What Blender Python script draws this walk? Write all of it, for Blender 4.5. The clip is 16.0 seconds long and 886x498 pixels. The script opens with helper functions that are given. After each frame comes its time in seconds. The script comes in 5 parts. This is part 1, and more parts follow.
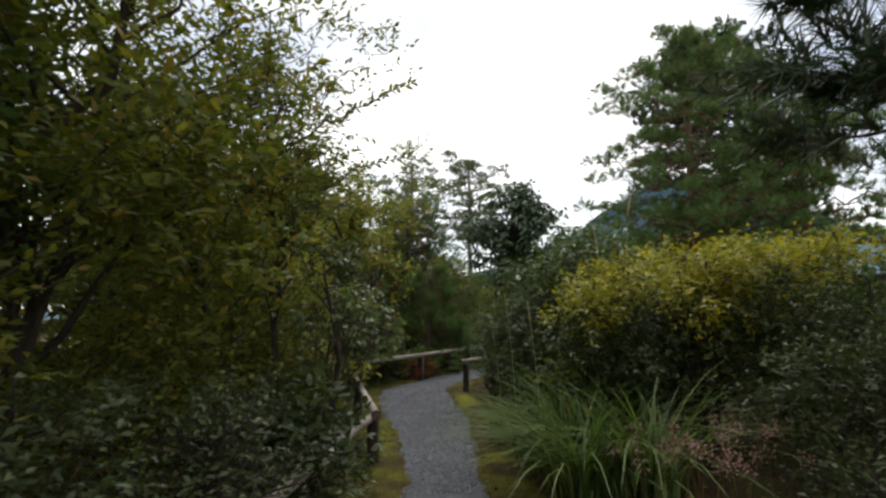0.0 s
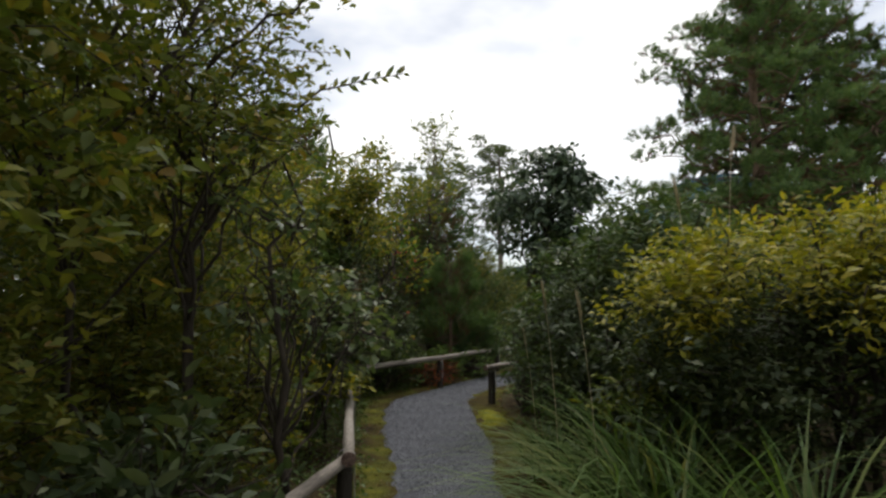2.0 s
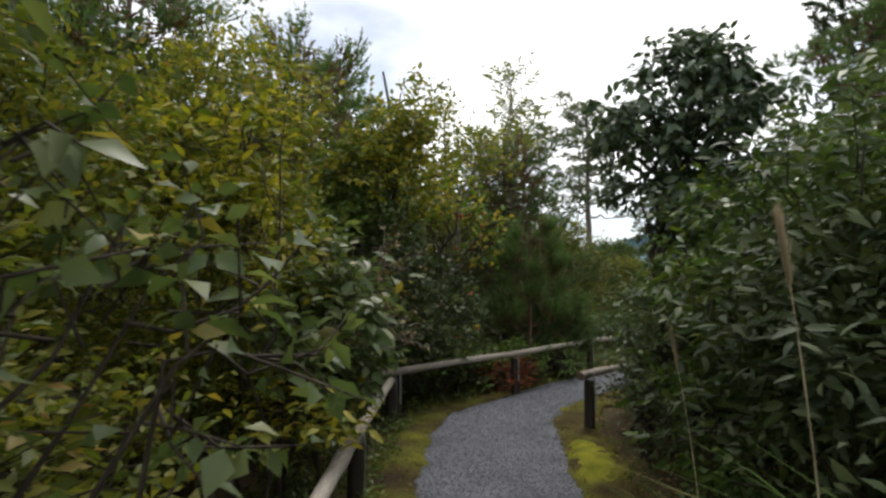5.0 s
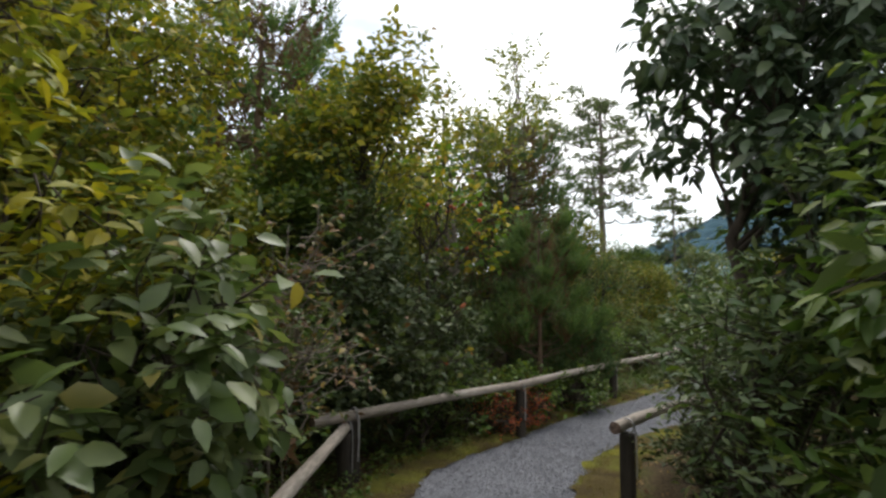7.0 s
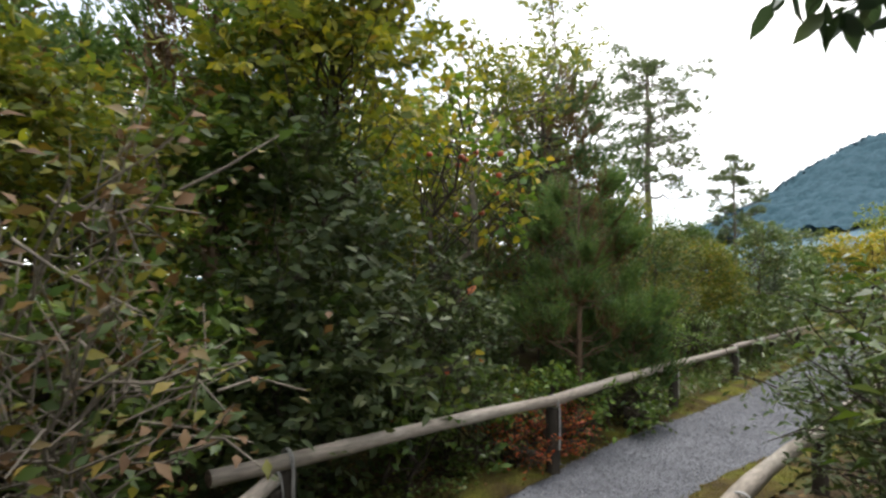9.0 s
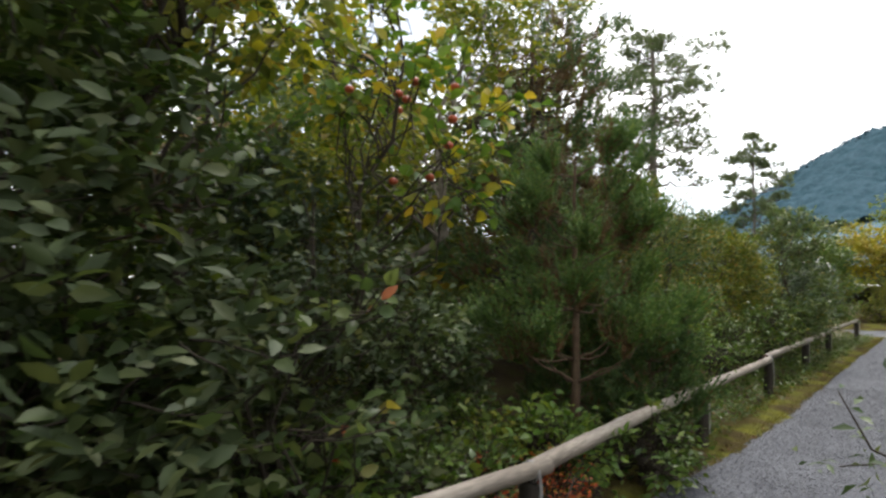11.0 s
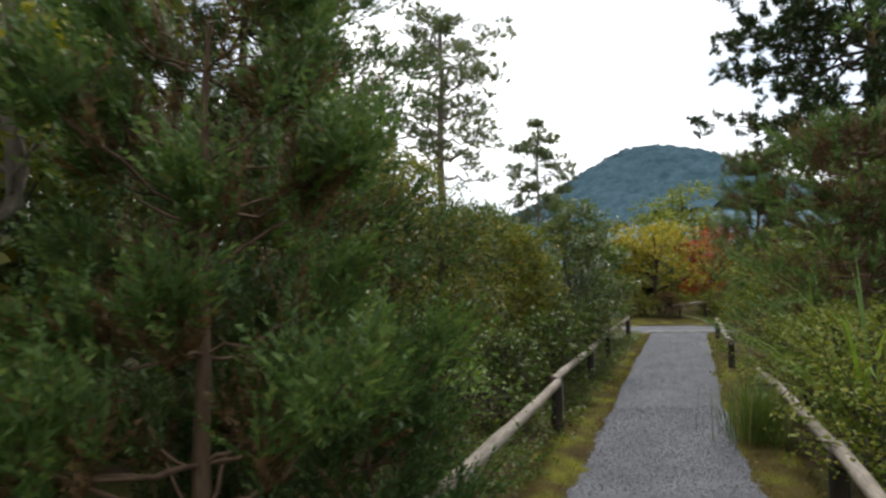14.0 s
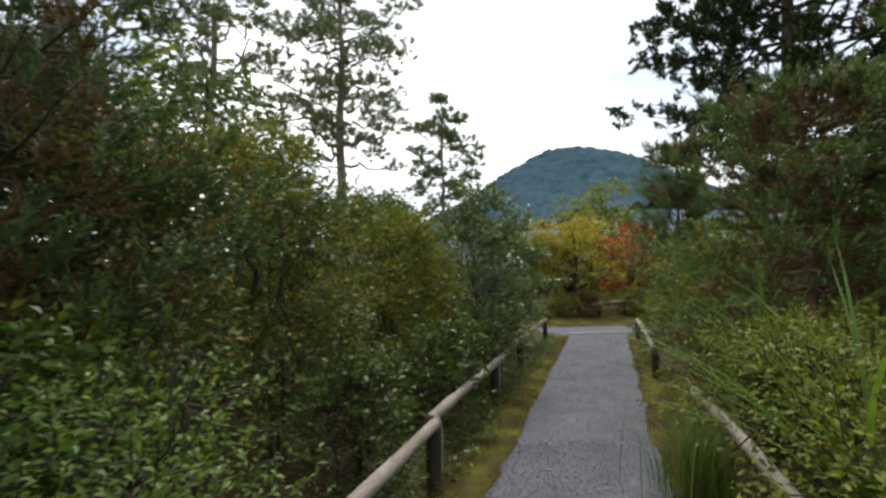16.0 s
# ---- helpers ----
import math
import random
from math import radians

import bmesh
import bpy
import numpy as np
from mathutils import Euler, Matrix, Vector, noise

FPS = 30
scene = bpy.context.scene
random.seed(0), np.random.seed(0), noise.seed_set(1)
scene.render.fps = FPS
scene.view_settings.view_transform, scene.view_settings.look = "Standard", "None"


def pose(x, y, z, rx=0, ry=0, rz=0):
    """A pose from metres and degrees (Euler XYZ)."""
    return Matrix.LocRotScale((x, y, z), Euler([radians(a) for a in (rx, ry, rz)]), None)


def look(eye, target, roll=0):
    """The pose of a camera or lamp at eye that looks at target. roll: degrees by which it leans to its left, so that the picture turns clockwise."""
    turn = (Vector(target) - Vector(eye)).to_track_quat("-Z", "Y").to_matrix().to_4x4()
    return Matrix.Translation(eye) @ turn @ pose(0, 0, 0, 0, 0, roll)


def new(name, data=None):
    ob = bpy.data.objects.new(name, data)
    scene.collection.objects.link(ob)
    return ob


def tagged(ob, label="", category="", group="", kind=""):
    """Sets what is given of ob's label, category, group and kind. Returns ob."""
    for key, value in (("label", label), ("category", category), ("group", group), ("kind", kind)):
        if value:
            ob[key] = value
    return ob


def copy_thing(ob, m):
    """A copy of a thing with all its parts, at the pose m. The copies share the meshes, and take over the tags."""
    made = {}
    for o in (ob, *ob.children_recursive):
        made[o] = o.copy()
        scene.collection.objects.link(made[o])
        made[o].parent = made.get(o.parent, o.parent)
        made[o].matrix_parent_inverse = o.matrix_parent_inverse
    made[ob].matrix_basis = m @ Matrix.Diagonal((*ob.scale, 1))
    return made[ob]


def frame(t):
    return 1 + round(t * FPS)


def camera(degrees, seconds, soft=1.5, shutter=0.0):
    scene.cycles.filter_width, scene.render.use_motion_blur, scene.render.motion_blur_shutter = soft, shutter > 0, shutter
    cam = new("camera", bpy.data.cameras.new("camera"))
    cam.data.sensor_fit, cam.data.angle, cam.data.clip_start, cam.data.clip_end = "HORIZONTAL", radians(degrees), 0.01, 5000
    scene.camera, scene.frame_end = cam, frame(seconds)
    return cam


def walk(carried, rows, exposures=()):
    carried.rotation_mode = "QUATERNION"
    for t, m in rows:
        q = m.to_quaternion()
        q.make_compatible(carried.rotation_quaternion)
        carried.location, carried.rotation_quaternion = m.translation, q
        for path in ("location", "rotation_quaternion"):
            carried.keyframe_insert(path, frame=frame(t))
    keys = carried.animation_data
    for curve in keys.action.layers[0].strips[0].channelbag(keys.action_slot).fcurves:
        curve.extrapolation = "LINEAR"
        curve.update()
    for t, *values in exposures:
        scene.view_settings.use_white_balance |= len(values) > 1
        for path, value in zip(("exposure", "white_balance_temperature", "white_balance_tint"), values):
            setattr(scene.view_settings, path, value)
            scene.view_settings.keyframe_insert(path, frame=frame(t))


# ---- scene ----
cam = camera(75.2, 16.0, soft=2.55, shutter=0.3)
PATH = [
    (0, (1.089, -0.373, 1.459), (1.051, 1.614, 1.683), -0.4),
    (0.5, (1.136, 0.11, 1.457), (1.087, 2.095, 1.691), -0.3),
    (1, (1.172, 0.59, 1.453), (1.099, 2.578, 1.653), -0.1),
    (1.5, (1.198, 1.063, 1.449), (1.109, 3.052, 1.638), -0.2),
    (2, (1.221, 1.532, 1.445), (1.072, 3.515, 1.657), -0.1),
    (2.5, (1.225, 1.988, 1.44), (0.989, 3.964, 1.63), 0.5),
    (3, (1.212, 2.434, 1.439), (0.941, 4.408, 1.614), 0.2),
    (3.5, (1.191, 2.882, 1.439), (0.887, 4.853, 1.594), 0.6),
    (4, (1.164, 3.334, 1.439), (0.763, 5.287, 1.589), 0.9),
    (6.5, (0.999, 5.623, 1.442), (0.56, 7.569, 1.584), 0.1),
    (7, (0.963, 6.081, 1.443), (0.507, 8.019, 1.627), 0.4),
    (7.5, (0.926, 6.533, 1.443), (0.429, 8.463, 1.616), 0.4),
    (8, (0.889, 6.978, 1.444), (0.374, 8.905, 1.597), 0.5),
    (10.5, (0.742, 9.178, 1.458), (0.09, 11.066, 1.559), 1.0),
    (11, (0.743, 9.623, 1.462), (0.165, 11.534, 1.573), 0.5),
    (11.5, (0.777, 10.068, 1.468), (0.269, 11.999, 1.585), 0.4),
    (12, (0.822, 10.502, 1.473), (0.397, 12.453, 1.585), 0.5),
    (12.5, (0.887, 10.929, 1.48), (0.693, 12.916, 1.6), 0.0),
    (13, (0.975, 11.35, 1.49), (0.887, 13.345, 1.608), -0.0),
    (13.5, (1.081, 11.767, 1.496), (1.049, 13.763, 1.606), -0.1),
    (14, (1.219, 12.184, 1.507), (1.304, 14.179, 1.623), -0.5),
    (14.5, (1.399, 12.594, 1.514), (1.553, 14.585, 1.629), -0.7),
    (15, (1.595, 12.998, 1.515), (1.771, 14.987, 1.624), -0.6),
    (15.5, (1.791, 13.409, 1.518), (2.033, 15.391, 1.632), -0.7),
    (16, (1.987, 13.821, 1.518), (2.32, 15.79, 1.628), -1.0),
]
walk(cam, [(t, look(e, g, r)) for t, e, g, r in PATH],
     [(0.0, 0.05), (2.5, -0.2), (4.0, 0.0), (6.5, 0.42), (7.0, 0.5), (8.0, 1.0), (10.5, 0.9), (11.5, 0.7), (12.5, 0.58), (13.5, 0.52), (14.5, 0.45), (16.0, 0.38)])

# ---- sky and sun ----
world = bpy.data.worlds.new("world")
scene.world = world
world.use_nodes = True
wn, wl = world.node_tree.nodes, world.node_tree.links
wn.clear()
w_out, w_bg, w_mix = wn.new("ShaderNodeOutputWorld"), wn.new("ShaderNodeBackground"), wn.new("ShaderNodeMix")
sky, w_noise, w_ramp, w_tc, w_map = (wn.new("ShaderNodeTexSky"), wn.new("ShaderNodeTexNoise"), wn.new("ShaderNodeValToRGB"),
                                     wn.new("ShaderNodeTexCoord"), wn.new("ShaderNodeMapping"))
sky.sky_type, sky.sun_disc = "NISHITA", False
sky.sun_elevation, sky.sun_rotation = radians(60), radians(12)
w_map.inputs["Scale"].default_value = (1.0, 1.0, 2.2)
w_noise.inputs["Scale"].default_value, w_noise.inputs["Detail"].default_value = 2.2, 5.0
w_ramp.color_ramp.elements[0].position, w_ramp.color_ramp.elements[1].position = 0.37, 0.57
w_ramp.color_ramp.elements[0].color, w_ramp.color_ramp.elements[1].color = (0.3, 0.3, 0.3, 1), (0.97, 0.97, 0.97, 1)
w_mix.data_type = "RGBA"
w_mix.inputs[7].default_value = (13.5, 13.4, 13.2, 1)  # thin bright cloud
w_bg.inputs["Strength"].default_value = 0.11
wl.new(w_tc.outputs["Generated"], w_map.inputs["Vector"])
wl.new(w_map.outputs["Vector"], w_noise.inputs["Vector"])
wl.new(w_noise.outputs["Fac"], w_ramp.inputs["Fac"])
wl.new(w_ramp.outputs["Color"], w_mix.inputs[0])
wl.new(sky.outputs["Color"], w_mix.inputs[6])
wl.new(w_mix.outputs[2], w_bg.inputs["Color"])
wl.new(w_bg.outputs["Background"], w_out.inputs["Surface"])

sun = new("sun", bpy.data.lights.new("sun", "SUN"))
sun.data.energy, sun.data.angle, sun.data.color = 1.5, radians(16), (1.0, 0.96, 0.9)
sun.matrix_world = look((10, 55, 82), (0, 8, 0))

# ---- materials ----


def node_material(name):
    m = bpy.data.materials.new(name)
    m.use_nodes = True
    nt = m.node_tree
    return m, nt.nodes, nt.links, nt.nodes["Principled BSDF"], nt.nodes["Material Output"]


def ramp_node(nodes, stops):
    r = nodes.new("ShaderNodeValToRGB")
    while len(r.color_ramp.elements) < len(stops):
        r.color_ramp.elements.new(0.5)
    for e, (p, c) in zip(r.color_ramp.elements, stops):
        e.position, e.color = p, (*c, 1)
    return r


def leaf_material(name, stops, rough=0.45, through_light=0.3, glow=(1.25, 1.3, 0.7)):
    """Leaves: a colour of its own for each leaf, blotches, some light passing through."""
    m, nodes, links, bsdf, out = node_material(name)
    geo, ramp = nodes.new("ShaderNodeNewGeometry"), ramp_node(nodes, stops)
    links.new(geo.outputs["Random Per Island"], ramp.inputs["Fac"])
    tc, noi, mix = nodes.new("ShaderNodeTexCoord"), nodes.new("ShaderNodeTexNoise"), nodes.new("ShaderNodeMix")
    noi.inputs["Scale"].default_value, noi.inputs["Detail"].default_value = 9.0, 4.0
    links.new(tc.outputs["Object"], noi.inputs["Vector"])
    mix.data_type, mix.blend_type = "RGBA", "MULTIPLY"
    mix.inputs[0].default_value = 0.7
    shade = ramp_node(nodes, [(0.3, (0.62, 0.66, 0.6)), (0.7, (1.3, 1.25, 1.1))])
    links.new(noi.outputs["Fac"], shade.inputs["Fac"])
    links.new(ramp.outputs["Color"], mix.inputs[6])
    links.new(shade.outputs["Color"], mix.inputs[7])
    links.new(mix.outputs[2], bsdf.inputs["Base Color"])
    bsdf.inputs["Roughness"].default_value = rough
    bsdf.inputs["Specular IOR Level"].default_value = 0.32
    tr, ms, tint = nodes.new("ShaderNodeBsdfTranslucent"), nodes.new("ShaderNodeMixShader"), nodes.new("ShaderNodeMix")
    tint.data_type, tint.blend_type = "RGBA", "MULTIPLY"
    tint.inputs[0].default_value, tint.inputs[7].default_value = 1.0, (*glow, 1)
    links.new(mix.outputs[2], tint.inputs[6])
    links.new(tint.outputs[2], tr.inputs["Color"])
    ms.inputs["Fac"].default_value = through_light
    links.new(bsdf.outputs["BSDF"], ms.inputs[1])
    links.new(tr.outputs["BSDF"], ms.inputs[2])
    links.new(ms.outputs["Shader"], out.inputs["Surface"])
    return m


def rough_material(name, stops, scale=6.0, rough=0.9, bump=0.3, bump_scale=60.0, stretch=(1, 1, 1), fine=(0.75, 1.2), obj_random=0.0, spec=0.3, dist=0.01):
    """A mineral, bark or wood surface: broad stains, fine grain and relief."""
    m, nodes, links, bsdf, out = node_material(name)
    tc, mp = nodes.new("ShaderNodeTexCoord"), nodes.new("ShaderNodeMapping")
    mp.inputs["Scale"].default_value = stretch
    links.new(tc.outputs["Object"], mp.inputs["Vector"])
    big, small = nodes.new("ShaderNodeTexNoise"), nodes.new("ShaderNodeTexNoise")
    big.inputs["Scale"].default_value, big.inputs["Detail"].default_value = scale, 6.0
    small.inputs["Scale"].default_value, small.inputs["Detail"].default_value = bump_scale, 5.0
    for n in (big, small):
        links.new(mp.outputs["Vector"], n.inputs["Vector"])
    ramp = ramp_node(nodes, stops)
    links.new(big.outputs["Fac"], ramp.inputs["Fac"])
    grain = ramp_node(nodes, [(0.3, (fine[0],) * 3), (0.7, (fine[1],) * 3)])
    links.new(small.outputs["Fac"], grain.inputs["Fac"])
    mix = nodes.new("ShaderNodeMix")
    mix.data_type, mix.blend_type = "RGBA", "MULTIPLY"
    mix.inputs[0].default_value = 1.0
    links.new(ramp.outputs["Color"], mix.inputs[6])
    links.new(grain.outputs["Color"], mix.inputs[7])
    links.new(mix.outputs[2], bsdf.inputs["Base Color"])
    bp = nodes.new("ShaderNodeBump")
    bp.inputs["Strength"].default_value, bp.inputs["Distance"].default_value = bump, dist
    links.new(small.outputs["Fac"], bp.inputs["Height"])
    links.new(bp.outputs["Normal"], bsdf.inputs["Normal"])
    bsdf.inputs["Roughness"].default_value = rough
    bsdf.inputs["Specular IOR Level"].default_value = spec
    return m


def island_material(name, stops, rough=0.85, spec=0.3):
    m, nodes, links, bsdf, out = node_material(name)
    geo, ramp = nodes.new("ShaderNodeNewGeometry"), ramp_node(nodes, stops)
    links.new(geo.outputs["Random Per Island"], ramp.inputs["Fac"])
    tc, noi, mix = nodes.new("ShaderNodeTexCoord"), nodes.new("ShaderNodeTexNoise"), nodes.new("ShaderNodeMix")
    noi.inputs["Scale"].default_value = 120.0
    links.new(tc.outputs["Object"], noi.inputs["Vector"])
    shade = ramp_node(nodes, [(0.3, (0.7, 0.7, 0.7)), (0.7, (1.2, 1.2, 1.2))])
    links.new(noi.outputs["Fac"], shade.inputs["Fac"])
    mix.data_type, mix.blend_type = "RGBA", "MULTIPLY"
    mix.inputs[0].default_value = 1.0
    links.new(ramp.outputs["Color"], mix.inputs[6])
    links.new(shade.outputs["Color"], mix.inputs[7])
    links.new(mix.outputs[2], bsdf.inputs["Base Color"])
    bsdf.inputs["Roughness"].default_value = rough
    bsdf.inputs["Specular IOR Level"].default_value = spec
    return m


M_DARK = leaf_material("leaf_dark_green", [(0, (0.05, 0.09, 0.036)), (0.6, (0.092, 0.135, 0.05)), (1, (0.145, 0.18, 0.068))], 0.42)
M_GLOSSY = leaf_material("leaf_glossy_blue_green", [(0, (0.045, 0.075, 0.045)), (0.6, (0.07, 0.105, 0.062)), (1, (0.11, 0.14, 0.08))], 0.32, 0.2, (1.2, 1.3, 0.8))
M_GREEN = leaf_material("leaf_green", [(0, (0.05, 0.095, 0.02)), (0.5, (0.08, 0.14, 0.028)), (1, (0.14, 0.175, 0.035))], 0.4)
M_FRESH = leaf_material("leaf_fresh_green", [(0, (0.09, 0.14, 0.02)), (0.6, (0.16, 0.19, 0.026)), (1, (0.25, 0.24, 0.035))], 0.6)
M_OLIVE = leaf_material("leaf_olive", [(0, (0.08, 0.11, 0.022)), (0.5, (0.135, 0.16, 0.028)), (0.9, (0.23, 0.215, 0.036)), (1, (0.26, 0.16, 0.036))], 0.55, 0.42)
# Evergreen leaf with the thicket's shade put into its dark colour.
M_SHADED_EVERGREEN = leaf_material("leaf_shaded_evergreen", [(0, (0.035, 0.055, 0.022)), (0.6, (0.055, 0.08, 0.03)), (1, (0.09, 0.105, 0.04))], 0.58, 0.25)
M_LIME = leaf_material("leaf_lime", [(0, (0.07, 0.14, 0.025)), (0.6, (0.12, 0.2, 0.035)), (1, (0.2, 0.26, 0.05))], 0.5, 0.35)
M_RUSTY = leaf_material("leaf_rusty_olive", [(0, (0.045, 0.08, 0.025)), (0.66, (0.085, 0.12, 0.036)), (0.9, (0.25, 0.22, 0.055)), (1, (0.25, 0.14, 0.045))], 0.5, 0.35)
M_BIG = leaf_material("leaf_grey_green", [(0, (0.07, 0.11, 0.04)), (0.6, (0.11, 0.15, 0.06)), (0.93, (0.16, 0.19, 0.08)), (1, (0.28, 0.22, 0.05))], 0.38, 0.35)
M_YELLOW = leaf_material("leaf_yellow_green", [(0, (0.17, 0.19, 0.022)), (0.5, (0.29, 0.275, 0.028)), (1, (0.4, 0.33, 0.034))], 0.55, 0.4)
M_GOLD = leaf_material("leaf_golden", [(0, (0.25, 0.25, 0.03)), (0.7, (0.38, 0.32, 0.035)), (1, (0.42, 0.27, 0.04))], 0.5, 0.35)
M_RED = leaf_material("leaf_red_orange", [(0, (0.3, 0.05, 0.02)), (0.5, (0.36, 0.09, 0.03)), (1, (0.34, 0.17, 0.04))], 0.5, 0.35, (1.3, 0.9, 0.7))
M_BROWN = leaf_material("leaf_rusty_brown", [(0, (0.09, 0.05, 0.025)), (0.6, (0.15, 0.085, 0.04)), (1, (0.13, 0.11, 0.04))], 0.7, 0.2)
M_PINE = leaf_material("needle_green", [(0, (0.06, 0.12, 0.035)), (0.7, (0.115, 0.195, 0.055)), (0.95, (0.19, 0.25, 0.07)), (1, (0.14, 0.08, 0.03))], 0.55, 0.32)
M_CEDAR = leaf_material("cedar_needle", [(0, (0.035, 0.075, 0.026)), (0.7, (0.07, 0.13, 0.04)), (0.95, (0.13, 0.185, 0.055)), (1, (0.13, 0.08, 0.03))], 0.6, 0.25)
M_PINE_DARK = leaf_material("needle_dark", [(0, (0.028, 0.055, 0.025)), (0.8, (0.05, 0.085, 0.035)), (1, (0.09, 0.055, 0.03))], 0.5, 0.15)
# Far pines: haze and backlight lifted into a paler needle colour.
M_PINE_HAZED = leaf_material("needle_hazed_green", [(0, (0.11, 0.15, 0.085)), (1, (0.19, 0.22, 0.13))], 0.6, 0.42)
M_GRASS = leaf_material("grass_blade", [(0, (0.06, 0.12, 0.025)), (0.7, (0.11, 0.17, 0.045)), (0.95, (0.2, 0.22, 0.08)), (1, (0.3, 0.25, 0.13))], 0.4, 0.3)
M_MOSS_TUFT = leaf_material("moss_tuft", [(0, (0.07, 0.085, 0.018)), (0.6, (0.16, 0.155, 0.025)), (1, (0.17, 0.1, 0.03))], 0.9, 0.2)
M_LITTER = leaf_material("fallen_leaf", [(0, (0.1, 0.055, 0.025)), (0.6, (0.17, 0.1, 0.045)), (1, (0.25, 0.18, 0.07))], 0.8, 0.1)
M_PLUME = leaf_material("plume_straw", [(0, (0.48, 0.4, 0.27)), (1, (0.66, 0.58, 0.44))], 0.8, 0.3, (1, 1, 1))
M_PINK = leaf_material("faded_pink_flower", [(0, (0.3, 0.16, 0.15)), (1, (0.42, 0.27, 0.25))], 0.8, 0.3, (1, 1, 1))
M_FRUIT = rough_material("persimmon_skin", [(0.3, (0.3, 0.03, 0.02)), (0.7, (0.42, 0.08, 0.02))], 8, 0.35, 0.05, 80, spec=0.5)
M_BARK = rough_material("bark_dark", [(0.3, (0.03, 0.024, 0.018)), (0.7, (0.075, 0.06, 0.045))], 12, 0.95, 0.6, 45, (1, 1, 0.3))
M_BARK_GREY = rough_material("bark_grey", [(0.3, (0.12, 0.1, 0.08)), (0.7, (0.24, 0.21, 0.17))], 9, 0.9, 0.5, 50, (1, 1, 0.3))
M_BARK_PINE = rough_material("bark_pine", [(0.3, (0.09, 0.055, 0.035)), (0.7, (0.2, 0.14, 0.095))], 9, 0.95, 0.6, 40, (1, 1, 0.35))
M_LOG = rough_material("weathered_log", [(0.28, (0.15, 0.125, 0.1)), (0.5, (0.3, 0.26, 0.22)), (0.72, (0.44, 0.4, 0.35))], 5, 0.8, 0.5, 70, (1, 0.16, 1), (0.7, 1.2))
M_POST = rough_material("charred_post", [(0.3, (0.018, 0.015, 0.012)), (0.7, (0.055, 0.045, 0.035))], 7, 0.85, 0.6, 60, (1, 1, 0.2))
M_CUT = rough_material("log_end_grain", [(0.35, (0.06, 0.035, 0.03)), (0.65, (0.2, 0.14, 0.11))], 25, 0.9, 0.4, 90)
M_TIE = rough_material("tie_wire", [(0.3, (0.2, 0.19, 0.18)), (0.7, (0.38, 0.37, 0.36))], 20, 0.5, 0.2, 90, spec=0.5)
M_SOIL = rough_material("soil_and_litter", [(0.25, (0.035, 0.026, 0.016)), (0.5, (0.075, 0.055, 0.03)), (0.62, (0.07, 0.07, 0.022)), (0.8, (0.1, 0.075, 0.04))], 1.6, 1.0, 0.7, 38, fine=(0.5, 1.4), spec=0.1, dist=0.03)
M_MOSS = rough_material("moss_verge", [(0.3, (0.045, 0.032, 0.018)), (0.47, (0.085, 0.065, 0.022)), (0.56, (0.1, 0.1, 0.02)), (0.72, (0.2, 0.185, 0.025))], 2.3, 1.0, 0.8, 70, fine=(0.55, 1.35), spec=0.1, dist=0.02)
M_MOSS_BRIGHT = rough_material("moss_cushion", [(0.3, (0.12, 0.13, 0.015)), (0.7, (0.26, 0.25, 0.025))], 6.0, 1.0, 0.8, 90, fine=(0.6, 1.3), spec=0.1, dist=0.02)
M_GRAVEL = rough_material("gravel_bed", [(0.3, (0.11, 0.114, 0.13)), (0.7, (0.175, 0.18, 0.2))], 2.0, 0.95, 0.8, 95, fine=(0.62, 1.3), spec=0.2, dist=0.012)
M_STONES = island_material("gravel_stone", [(0, (0.14, 0.144, 0.16)), (0.5, (0.2, 0.205, 0.225)), (0.88, (0.26, 0.265, 0.285)), (1, (0.38, 0.38, 0.39))])
M_KERB = rough_material("pale_kerb_stone", [(0.3, (0.3, 0.29, 0.28)), (0.7, (0.46, 0.45, 0.43))], 4, 0.9, 0.4, 60)
# Distance haze is painted into the blue of both hill colours.
M_HAZED_HILL = rough_material("hazed_forest", [(0.3, (0.03, 0.06, 0.075)), (0.7, (0.06, 0.1, 0.125))], 0.22, 1.0, 0.0, 0.9, fine=(0.85, 1.12), spec=0.0)
M_HAZED_HILL_GROUND = rough_material("hazed_forest_floor", [(0.3, (0.052, 0.104, 0.135)), (0.7, (0.07, 0.125, 0.16))], 0.1, 1.0, 0.2, 1.0)

# ---- mesh tools ----


def mesh_of(name, verts, faces):
    """A mesh from vertex and face arrays; every face of one array has the same number of corners."""
    me = bpy.data.meshes.new(name)
    verts = np.asarray(verts, np.float32)
    faces = [np.asarray(f, np.int32) for f in (faces if isinstance(faces, list) else [faces]) if len(f)]
    me.vertices.add(len(verts))
    me.vertices.foreach_set("co", verts.ravel())
    loops = np.concatenate([f.ravel() for f in faces])
    sizes = np.concatenate([np.full(len(f), f.shape[1], np.int32) for f in faces])
    me.loops.add(len(loops))
    me.loops.foreach_set("vertex_index", loops)
    me.polygons.add(len(sizes))
    me.polygons.foreach_set("loop_start", np.concatenate([[0], np.cumsum(sizes)[:-1]]).astype(np.int32))
    me.update(calc_edges=True)
    me.validate()
    return me


def smooth(me):
    me.polygons.foreach_set("use_smooth", np.ones(len(me.polygons), bool))
    return me


def part(name, me, material, parent, label=""):
    me.materials.append(material)
    ob = new(name, me)
    ob.parent = parent
    return tagged(ob, label)


def thing(name, x, y, label, category, group="", z=0.0):
    return tagged(pose_to(new(name), pose(x, y, z)), label, category, group)


def pose_to(ob, m):
    ob.matrix_basis = m
    return ob


def unit(v):
    return v / np.maximum(np.linalg.norm(v, axis=-1, keepdims=True), 1e-9)


